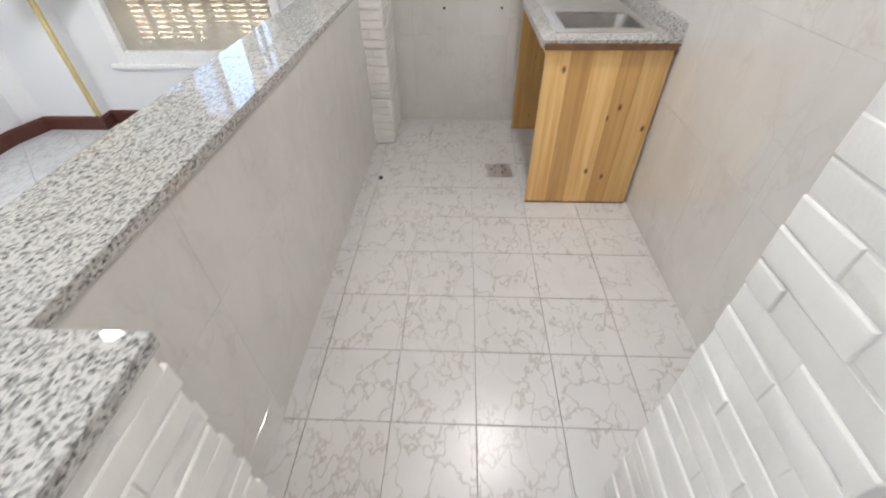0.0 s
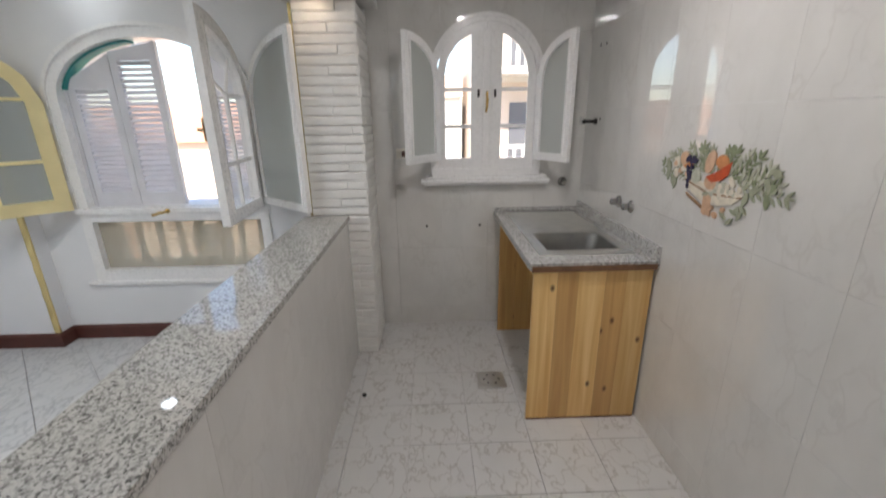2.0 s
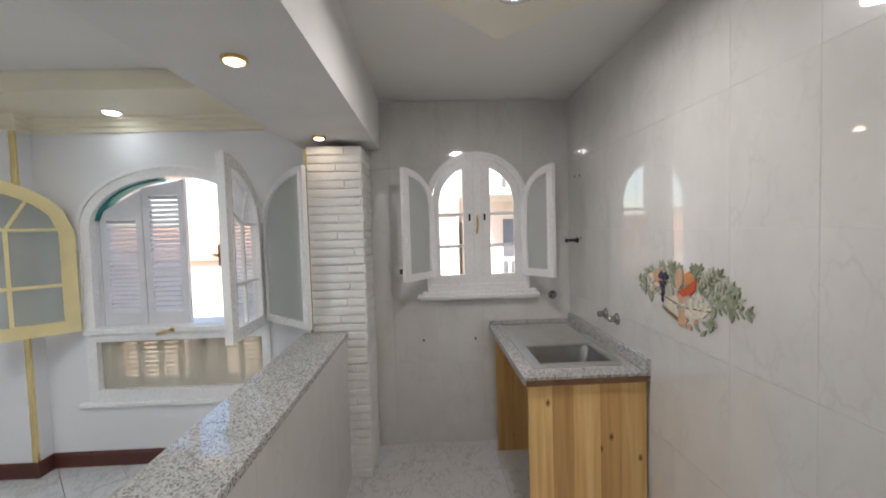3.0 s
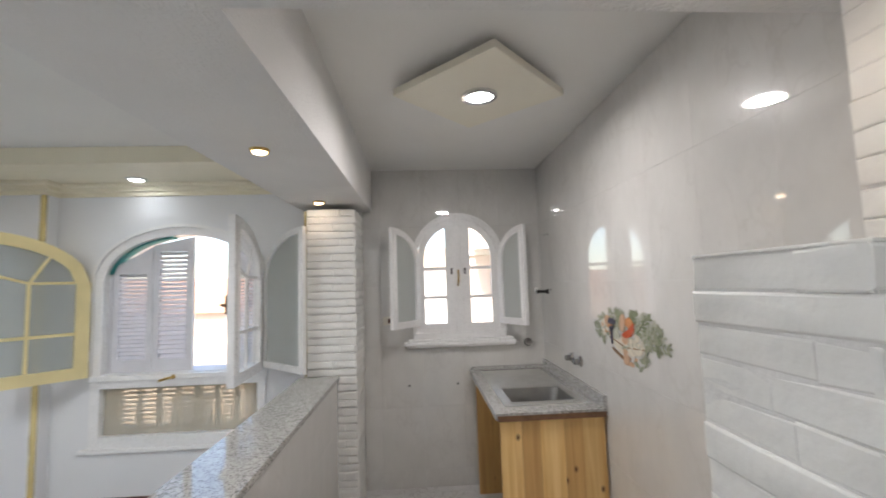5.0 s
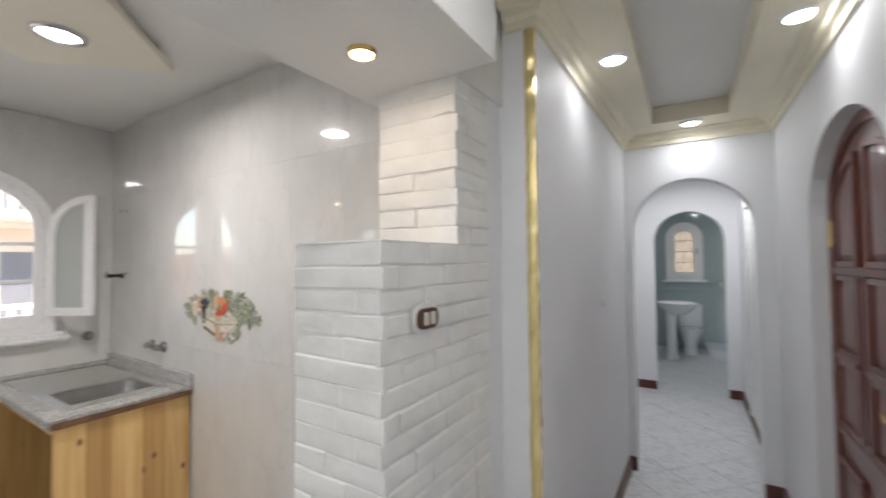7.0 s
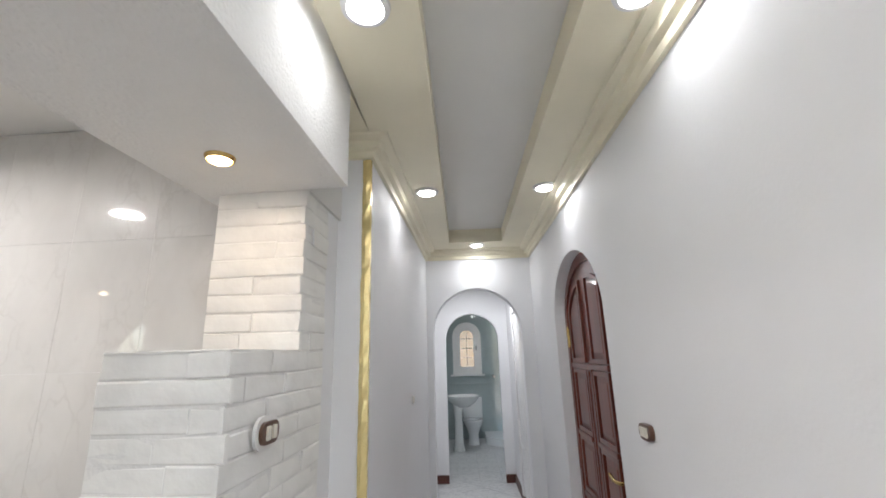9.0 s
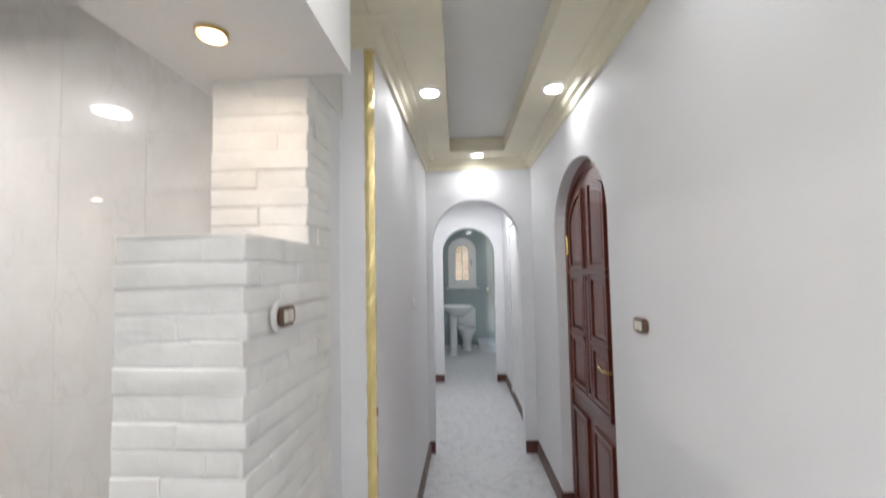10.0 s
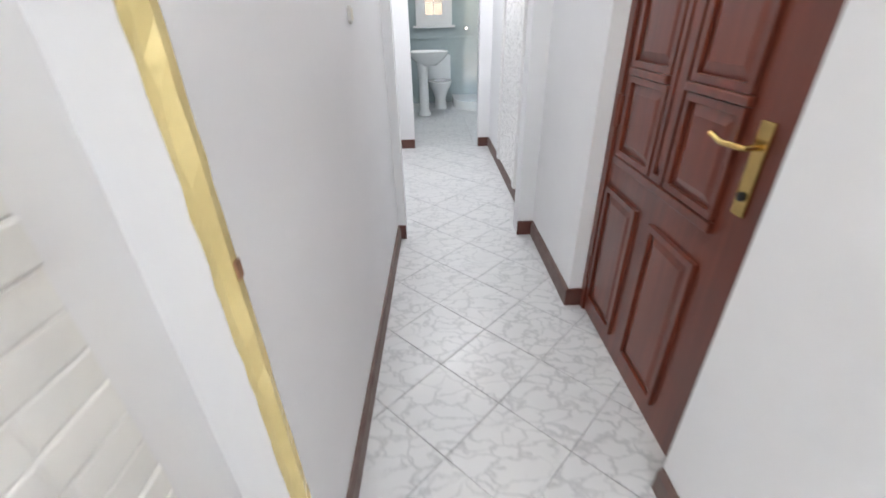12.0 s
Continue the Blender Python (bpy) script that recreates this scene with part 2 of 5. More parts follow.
PINE = wood("knotty_pine", (0.86, 0.6, 0.26), (0.66, 0.37, 0.115), 0.4, (34, 34, 1.6), 0.95, 0.2)
PINE_DARK = wood("dark_or_shaded_knotty_pine", (0.66, 0.4, 0.15), (0.5, 0.27, 0.085), 0.42, (34, 34, 1.6), 0.95, 0.2)
MAHOGANY = wood("red_mahogany_varnish", (0.175, 0.037, 0.018), (0.1, 0.02, 0.011), 0.32, (24, 24, 1.4), 0, 0.35)
SKIRT = material("dark_red_brown_skirting", (0.11, 0.035, 0.025), 0.4, vary=0.12, scale=12, bump=0.1)
SKIRT_DUSTY = material("dusty_skirting", (0.16, 0.11, 0.095), 0.55, vary=0.15, scale=10, bump=0.1, tint=(0.12, 0.06, 0.05))
GOLD = material("wrinkled_gold_foil", (0.9, 0.73, 0.34), 0.24, metal=0.65, vary=0.06, scale=12, bump=0.8, bump_scale=16)
YELLOWED = material("yellowed_old_paint", (0.74, 0.7, 0.6), 0.4, vary=0.08, scale=9, bump=0.1, bump_scale=50)
STEEL = material("brushed_steel", (0.74, 0.73, 0.7), 0.42, metal=1.0, vary=0.05, scale=14, bump=0.05)
# The bowl's steel is darkened: the shade of its depth is in the colour.
BOWL = material("shaded_bowl_steel", (0.44, 0.43, 0.41), 0.3, metal=1.0, vary=0.1, scale=12, bump=0.05)
CHROME = material("chrome", (0.75, 0.75, 0.75), 0.08, metal=1.0, vary=0.03, scale=20)
DULL_CHROME = material("dull_chrome", (0.4, 0.385, 0.37), 0.18, metal=1.0, vary=0.08, scale=30)
BRASS = material("aged_brass", (0.62, 0.43, 0.16), 0.25, metal=1.0, vary=0.12, scale=20)
DARK_BRASS = material("dark_brass", (0.22, 0.15, 0.07), 0.35, metal=0.9, vary=0.12, scale=20)
DARK = material("black_metal_and_gap_shadow", (0.03, 0.028, 0.026), 0.4, metal=0.4, vary=0.1, scale=20)
BROWN_PLASTIC = material("brown_plastic", (0.11, 0.05, 0.028), 0.3, vary=0.06, scale=20)
IVORY_PLASTIC = material("ivory_plastic", (0.75, 0.71, 0.62), 0.3, vary=0.03, scale=20)
WHITE_PLASTIC = material("white_plastic", (0.8, 0.79, 0.77), 0.3, vary=0.02, scale=20)
CERAMIC = material("white_ceramic", (0.8, 0.81, 0.81), 0.08, vary=0.02, scale=6)
TEAL = material("teal_rubber", (0.02, 0.25, 0.24), 0.5, vary=0.05, scale=20)
RUST = material("rust_brown", (0.2, 0.1, 0.05), 0.7, vary=0.2, scale=30, bump=0.4)
GLASS = glass("clear_glass")
SCREEN = glass("grey_insect_mesh", (0.75, 0.77, 0.76), 0.3, 0.72, (0.74, 0.76, 0.74))
# The grey of these panes is a reflection put into their colour.
GREY_PANE = glass("grey_reflection_glass", (0.85, 0.88, 0.88), 0.03, 0.4)
FROST = glass("dusty_frosted_glass", (0.96, 0.94, 0.9), 0.06, 0.47, (0.6, 0.57, 0.5))
GLOW_WHITE = glow("white_lamp_lens", (0.95, 0.98, 1.0), 4)
GLOW_WARM = glow("warm_lamp_lens", (1.0, 0.72, 0.42), 3)
FACADE_BEIGE = material("beige_render", (0.62, 0.5, 0.4), 0.9, vary=0.06, scale=0.6, bump=0.2)
FACADE_WHITE = material("pale_render", (0.72, 0.69, 0.64), 0.9, vary=0.06, scale=0.6, bump=0.2)
PINKISH = material("terracotta_render", (0.55, 0.3, 0.2), 0.9, vary=0.08, scale=0.8)
DARK_GLASS = material("dark_window", (0.12, 0.12, 0.13), 0.15, vary=0.1, scale=2)
EARTH = material("sandy_street", (0.32, 0.27, 0.21), 0.95, vary=0.15, scale=0.3)

# ---- mesh helpers ----
IDENT = Matrix.Identity(4)


def part(name, bm, mat, parent=None, label="", m=None, smooth=False):
    """Links a bmesh as one mesh object, under a thing or a part."""
    me = bpy.data.meshes.new(name)
    if m is not None:
        bm.transform(m)
    bmesh.ops.recalc_face_normals(bm, faces=bm.faces)
    if smooth:
        for f in bm.faces:
            f.smooth = True
        for e in bm.edges:
            if len(e.link_faces) == 2 and e.calc_face_angle(0) > 0.75:
                e.smooth = False
    bm.to_mesh(me)
    bm.free()
    me.materials.append(mat)
    ob = new(name, me)
    if parent is not None:
        ob.parent = parent
        ob.matrix_parent_inverse = parent.matrix_basis.inverted()
    if label:
        ob["label"] = label
    return ob


def thing(name, label, category, at=(0, 0, 0), group="", kind=""):
    ob = new(name)
    ob.empty_display_size = 0.05
    ob.matrix_basis = Matrix.Translation(at)
    return tagged(ob, label, category, group, kind)


def setting(name, bm, mat, label, m=None):
    return tagged(part(name, bm, mat, None, "", m), label, name.split("_")[0], kind="structure")


def box(x0, x1, y0, y1, z0, z1, bevel=0.0, bm=None):
    own = bmesh.new()
    r = bmesh.ops.create_cube(own, size=1)
    for v in r["verts"]:
        v.co = ((x0 + x1) / 2 + v.co.x * (x1 - x0), (y0 + y1) / 2 + v.co.y * (y1 - y0), (z0 + z1) / 2 + v.co.z * (z1 - z0))
    if bevel:
        bmesh.ops.bevel(own, geom=own.edges[:], offset=bevel, segments=2, affect="EDGES", profile=0.6)
    if bm is None:
        return own
    return merge(bm, own)


def merge(bm, other):
    me = bpy.data.meshes.new("tmp")
    other.to_mesh(me)
    other.free()
    bm.from_mesh(me)
    bpy.data.meshes.remove(me)
    return bm


def on_xz(a, b, c):
    return (a, c, b)


def on_yz(a, b, c):
    return (c, a, b)


def on_xy(a, b, c):
    return (a, b, c)


def prism(pts, to, c0, c1, bm=None):
    """A flat outline, pushed from depth c0 to c1."""
    bm = bm or bmesh.new()
    lo = [bm.verts.new(to(a, b, c0)) for a, b in pts]
    hi = [bm.verts.new(to(a, b, c1)) for a, b in pts]
    bm.faces.new(lo), bm.faces.new(hi)
    n = len(pts)
    for i in range(n):
        bm.faces.new((lo[i], lo[(i + 1) % n], hi[(i + 1) % n], hi[i]))
    return bm


def ring(outer, inner, to, c0, c1, bm=None, shut=True):
    """A frame between two outlines of as many points, pushed from c0 to c1. shut=False: an open band such as an arch."""
    bm = bm or bmesh.new()
    n = len(outer)
    V = [[bm.verts.new(to(a, b, c)) for a, b in pts] for pts in (outer, inner) for c in (c0, c1)]
    for i in range(n if shut else n - 1):
        j = (i + 1) % n
        bm.faces.new((V[0][i], V[0][j], V[1][j], V[1][i]))
        bm.faces.new((V[2][i], V[3][i], V[3][j], V[2][j]))
        bm.faces.new((V[0][i], V[2][i], V[2][j], V[0][j]))
        bm.faces.new((V[1][i], V[1][j], V[3][j], V[3][i]))
    if not shut:
        for i in (0, n - 1):
            bm.faces.new((V[0][i], V[1][i], V[3][i], V[2][i]))
    return bm


def arc(cx, cz, rx, rz, a0=0, a1=180, n=20):
    return [(cx + rx * math.cos(radians(a0 + (a1 - a0) * i / n)), cz + rz * math.sin(radians(a0 + (a1 - a0) * i / n))) for i in range(n + 1)]


def gate(x0, x1, z0, spring, rise, n=20):
    """An arched outline from its lower right corner over the arch to its lower left."""
    return [(x1, z0)] + arc((x0 + x1) / 2, spring, (x1 - x0) / 2, rise, n=n) + [(x0, z0)]


def rect(x0, x1, z0, z1):
    return [(x1, z0), (x1, z1), (x0, z1), (x0, z0)]


def lathe(profile, n=20, m=None, bm=None):
    """Turns (radius, height) pairs round z."""
    own = bmesh.new()
    rows = [[own.verts.new((r * math.cos(math.tau * i / n), r * math.sin(math.tau * i / n), h)) for i in range(n)] for r, h in profile]
    for a, b in zip(rows, rows[1:]):
        for i in range(n):
            own.faces.new((a[i], a[(i + 1) % n], b[(i + 1) % n], b[i]))
    own.faces.new(rows[0]), own.faces.new(rows[-1])
    if m is not None:
        own.transform(m)
    return own if bm is None else merge(bm, own)


def tube(pts, r, n=8, bm=None):
    own = bm or bmesh.new()
    rows = []
    for i, p in enumerate(pts):
        d = (Vector(pts[min(i + 1, len(pts) - 1)]) - Vector(pts[max(i - 1, 0)])).normalized()
        q = d.to_track_quat("Z", "Y")
        rows.append([own.verts.new(Vector(p) + q @ Vector((r * math.cos(math.tau * k / n), r * math.sin(math.tau * k / n), 0))) for k in range(n)])
    for a, b in zip(rows, rows[1:]):
        for k in range(n):
            own.faces.new((a[k], a[(k + 1) % n], b[(k + 1) % n], b[k]))
    own.faces.new(rows[0]), own.faces.new(rows[-1])
    return own


def wall_with_window(x0, x1, z0, z1, w0, w1, sill, spring, rise, y0, y1, hole2=None):
    """A wall along x with one arched window in it, and under it a second, square opening if wanted."""
    bm = bmesh.new()
    top = gate(w0, w1, sill, spring, rise)
    prism([(x1, sill), (x1, z1), (x0, z1), (x0, sill)] + list(reversed(top)), on_xz, y0, y1, bm)
    if hole2:
        a, b = hole2
        box(x0, w0, y0, y1, a, sill, bm=bm), box(w1, x1, y0, y1, a, sill, bm=bm), box(w0, w1, y0, y1, b, sill, bm=bm)
        box(x0, x1, y0, y1, z0, a, bm=bm)
    else:
        box(x0, x1, y0, y1, z0, sill, bm=bm)
    return bm


# ---- plan ----
KX0, KX1, KY0, KY1 = -0.562, 1.03, 0.43, 3.09        # kitchen: bar face, tiled wall, pier, window wall
KTOP, SOFFIT, HALL_TOP, LIVE_TOP = 2.545, 2.15, 2.5, 2.43
BAR = 0.97
MC = pose(1.16, -0.03, 0, 0, 0, 1.8)                  # the corridor's own axes: u along, v to its left
CW, CEND, CEND2, BATH = -0.945, 2.06, 4.3, 7.15
CORNER = 0.047                                        # where the corridor's north wall begins


def north(u):
    """The corridor's north wall is not quite parallel to its south wall."""
    return 0.032 - 0.028 * u


SOFFIT_RISE = 0.045                                   # the soffit climbs a little towards the window wall
LX0, LY1 = -3.25, 3.0                                 # living room

# floors and slabs under the tiles
setting("floor_kitchen", box(KX0 - 0.28, KX1 + 0.1, 0.0, KY1 + 0.1, -0.2, -0.009), GROUT, "grey grout bed under the marble-print kitchen tiles")
setting("floor_hall", box(LX0 - 0.2, 9.5, -1.6, 3.3, -0.25, -0.012), GROUT, "grey grout bed under the diagonal hall tiles")

# kitchen walls
setting("wall_kitchen_window", wall_with_window(-0.86, 1.3, -0.05, 2.75, 0.0, 0.686, 1.19, 1.79, 0.343, KY1 + 0.008, KY1 + 0.25), WALL,
        "tiled kitchen wall round an arched window")
setting("wall_kitchen_end", box(1.083, 1.252, 0.132, 0.435, -0.05, 2.75), WALL, "plain white plaster beside the brick pier")
setting("wall_kitchen_side", box(KX1 + 0.008, 1.252, 0.4355, KY1 + 0.25, -0.05, 2.75), WALL, "kitchen wall behind glazed marble-print tiles")
setting("wall_bar", box(KX0 - 0.25, KX0 - 0.008, 0.2, 2.75, -0.05, BAR - 0.03), WALL, "low bar wall between kitchen and living room, white painted")
setting("ceiling_kitchen", box(KX0 - 0.1, KX1 + 0.12, 0.3, KY1 + 0.2, KTOP, KTOP + 0.15), CEILING, "off-white painted kitchen ceiling")

# the L-shaped soffit over the bar and the kitchen's entrance
bm = prism([(-0.87, -0.012), (0.862, -0.012), (0.862, 0.12), (1.25, 0.12), (1.25, 0.5), (-0.87, 0.5)], on_xy, SOFFIT, 2.75)
rise = prism([(-0.87, 0.5), (-0.35, 0.5), (-0.35, KY1 + 0.005), (-0.87, KY1 + 0.005)], on_xy, SOFFIT, 2.75)
for v in rise.verts:
    if v.co.z < 2.5 and v.co.y > 1:
        v.co.z += SOFFIT_RISE
setting("ceiling_soffit", merge(bm, rise), STUCCO, "rough white stucco soffit over the bar and kitchen entrance")

# living room
setting("wall_living_window", wall_with_window(LX0 - 0.2, -0.86, -0.05, 2.75, -2.38, -1.21, 0.99, 1.68, 0.37, LY1, LY1 + 0.25, (0.53, 0.9)), WALL,
        "white painted living room wall round a wide arched window")
setting("wall_living_column", prism([(LX0 - 0.1, 2.62), (-3.17, 2.88), (-2.72, 2.88), (-2.72, 3.01), (LX0 - 0.1, 3.01)], on_xy, -0.05, 2.75), WALL, "white plastered corner column")
setting("wall_living_west", box(LX0 - 0.2, LX0, -1.3, LY1 + 0.2, -0.05, 2.75), WALL, "plain white living room wall")

# hall and corridor
def arch_wall(u0, u1, v0, v1, o0, o1, spring, rise, height):
    g = gate(o0, o1, -0.05, spring, rise)
    return prism([(v1, -0.05), (v1, height), (v0, height), (v0, -0.05)] + list(reversed(g)), on_yz, u0, u1)


DU0, DU1 = 0.288, 1.25                                 # the mahogany door's opening along the corridor
g = gate(DU0, DU1, -0.05, 1.78, 0.365)
bm = prism([(4.9, -0.05), (4.9, 2.75), (-4.6, 2.75), (-4.6, -0.05)] + list(reversed(g)), on_xz, CW - 0.13, CW)
setting("wall_hall_south", bm, WALL, "long white painted wall with an arched door recess", MC)
setting("wall_corridor_north", prism([(CORNER, north(CORNER)), (CEND + 0.001, north(CEND)), (CEND + 0.001, 0.17), (CORNER, 0.17)], on_xy, -0.05, 2.75), WALL, "white painted corridor wall", MC)
setting("wall_arch_first", arch_wall(CEND, CEND + 0.13, CW - 0.02, 0.2, -0.838, -0.078, 1.79, 0.37, 2.75), WALL, "white wall with a round arched opening", MC)
setting("wall_arch_second", arch_wall(CEND2, CEND2 + 0.12, CW - 0.02, 1.2, -0.815, -0.09, 1.79, 0.352, 2.75), WALL, "white wall with a round arched bathroom doorway", MC)
setting("wall_lobby_north", box(CEND + 0.1, CEND2 + 0.1, 0.85, 0.97, -0.05, 2.75), WALL, "plain white lobby wall", MC)
setting("wall_lobby_return", box(CEND + 0.02, CEND + 0.13, 0.19, 0.97, -0.05, 2.75), WALL, "plain white lobby return wall", MC)
setting("wall_bath_north", box(CEND2 + 0.12, BATH + 0.1, 0.12, 0.24, -0.05, 2.75), BATH_TILE, "blue-grey tiled bathroom side wall", MC)
setting("wall_bath_south", box(CEND2 + 0.12, BATH + 0.1, -1.5, -1.38, -0.05, 2.75), BATH_TILE, "blue-grey tiled bathroom side wall by the shower", MC)
g2 = gate(-0.535, -0.265, 1.34, 1.94, 0.13)
bm = prism([(0.3, 1.34), (0.3, 2.75), (-1.6, 2.75), (-1.6, 1.34)] + list(reversed(g2)), on_yz, BATH, BATH + 0.2)
box(BATH, BATH + 0.2, -1.6, 0.3, -0.05, 1.34, bm=bm)
setting("wall_bath_window", bm, BATH_TILE, "blue-grey tiled bathroom wall with a small arched window", MC)
setting("trim_bath", box(BATH - 0.02, BATH - 0.001, -1.38, 0.12, 1.0, 1.035, 0.005), BATH_TILE, "thin tile border along the bathroom wall", MC)
setting("ceiling_lobby", box(CEND + 0.13, BATH + 0.2, -1.6, 1.2, 2.5, 2.62), CEILING, "plain white lobby ceiling", MC)

# cream ceilings with a sunk white middle
def tray(x0, x1, y0, y1, ix0, ix1, iy0, iy1, z, m=None, name="ceiling_hall"):
    bm = bmesh.new()
    ring(rect(x0, x1, y0, y1), rect(ix0, ix1, iy0, iy1), on_xy, z, z + 0.11, bm)
    setting(name, bm, CREAM, "cream painted lowered ceiling border round a sunk tray", m)
    setting(name + "_tray", box(ix0 - 0.05, ix1 + 0.05, iy0 - 0.05, iy1 + 0.05, z + 0.112, z + 0.2), CEILING, "white painted sunk ceiling tray", m)


tray(-4.5, CEND, CW, 0.018, -3.6, 1.76, -0.685, -0.25, HALL_TOP, MC)
setting("ceiling_nook", box(0.863, 1.235, -0.011, 0.13, HALL_TOP + 0.001, HALL_TOP + 0.12), CREAM, "cream painted ceiling strip above the brick pier")
tray(LX0, -0.865, -0.03, LY1, LX0 + 0.55, -0.9, 0.5, 2.42, LIVE_TOP, None, "ceiling_living")


def cornice(pts, z, m=None, h=0.09):
    """A stepped cornice along a run of wall corners; its room lies to the left of the way."""
    bm = bmesh.new()
    prof = [(0, 0), (0.018, 0), (0.022, 0.028), (0.045, 0.036), (0.052, 0.062), (0.085, 0.07), (0.09, h), (0, h)]
    rows = []
    for i, p in enumerate(pts):
        p = Vector(p)
        d0 = (p - Vector(pts[i - 1])).normalized() if i else None
        d1 = (Vector(pts[i + 1]) - p).normalized() if i < len(pts) - 1 else None
        n0 = Vector((-d0.y, d0.x)) if d0 else None
        n1 = Vector((-d1.y, d1.x)) if d1 else None
        nn = n0 if n1 is None else n1 if n0 is None else (n0 + n1) / (1 + n0.dot(n1))
        rows.append([bm.verts.new((p.x + nn.x * o, p.y + nn.y * o, z - h + k)) for o, k in prof])
    for a, b in zip(rows, rows[1:]):
        for k in range(len(prof)):
            bm.faces.new((a[k], a[(k + 1) % len(prof)], b[(k + 1) % len(prof)], b[k]))
    bm.faces.new(rows[0]), bm.faces.new(rows[-1])
    return bm


setting("trim_cornice_hall", cornice([(-4.3, CW), (CEND, CW), (CEND, north(CEND)), (CORNER, north(CORNER)), (CORNER, 0.13)], HALL_TOP - 0.001, h=0.08), CREAM, "cream stepped plaster cornice along the hall", MC)
setting("trim_cornice_living", cornice([(-0.87, LY1), (-2.72, LY1), (-2.72, 2.88), (-3.17, 2.88), (LX0, 2.62), (LX0, -0.9)], LIVE_TOP - 0.001), CREAM, "cream stepped plaster cornice in the living room")


# ---- skirting ----
def skirting(name, pts, mat, label, m=None, h=0.1, t=0.016):
    bm = bmesh.new()
    prof = [(0, 0), (t, 0), (t, h - 0.02), (t * 0.5, h), (0, h)]
    rows = []
    for i, p in enumerate(pts):
        p = Vector(p)
        d0 = (p - Vector(pts[i - 1])).normalized() if i else None
        d1 = (Vector(pts[i + 1]) - p).normalized() if i < len(pts) - 1 else None
        n0 = Vector((-d0.y, d0.x)) if d0 else None
        n1 = Vector((-d1.y, d1.x)) if d1 else None
        nn = n0 if n1 is None else n1 if n0 is None else (n0 + n1) / (1 + n0.dot(n1))
        rows.append([bm.verts.new((p.x + nn.x * o, p.y + nn.y * o, k)) for o, k in prof])
    for a, b in zip(rows, rows[1:]):
        for k in range(len(prof)):
            bm.faces.new((a[k], a[(k + 1) % len(prof)], b[(k + 1) % len(prof)], b[k]))
    bm.faces.new(rows[0]), bm.faces.new(rows[-1])
    setting(name, bm, mat, label, m)


skirting("baseboard_corridor_north", [(CEND - 0.017, north(CEND)), (CORNER, north(CORNER))], SKIRT_DUSTY, "dusty brown skirting board along the corridor", MC)
skirting("baseboard_corner", [(CORNER, north(CORNER) - 0.016), (CORNER, 0.155)], SKIRT, "brown skirting board at the corridor corner", MC)
skirting("baseboard_corridor_south", [(DU1 + 0.001, CW), (CEND - 0.017, CW)], SKIRT_DUSTY, "dusty brown skirting board along the corridor", MC)
setting("baseboard_reveal", box(DU1 - 0.014, DU1 + 0.0, CW - 0.074, CW + 0.016, 0, 0.1, 0.003), SKIRT, "brown skirting block in the door reveal", MC)
skirting("baseboard_hall_south", [(-4.3, CW), (DU0 - 0.004, CW)], SKIRT_DUSTY, "dusty brown skirting board beside the door", MC)
setting("baseboard_arch_north", box(CEND - 0.016, CEND - 0.0005, -0.078, north(CEND), 0, 0.1, 0.003), SKIRT, "dark brown skirting block at the arch", MC)
setting("baseboard_arch_south", box(CEND - 0.016, CEND - 0.0005, CW, -0.838, 0, 0.1, 0.003), SKIRT, "dark brown skirting block at the arch", MC)
setting("baseboard_second_north", box(CEND2 - 0.016, CEND2 - 0.0005, -0.09, 0.8, 0, 0.1, 0.003), SKIRT, "brown skirting board beside the bathroom doorway", MC)
setting("baseboard_second_south", box(CEND2 - 0.016, CEND2 - 0.0005, CW, -0.815, 0, 0.1, 0.003), SKIRT, "dark brown skirting block at the bathroom doorway", MC)
skirting("baseboard_lobby_south", [(CEND + 0.132, CW), (CEND2 - 0.017, CW)], SKIRT_DUSTY, "dusty brown skirting board in the lobby", MC)
skirting("baseboard_living", [(-0.8, LY1), (-2.72, LY1), (-2.72, 2.88), (-3.17, 2.88), (LX0, 2.62), (LX0, -0.9)], SKIRT, "dark red-brown skirting board in the living room", None, 0.105)


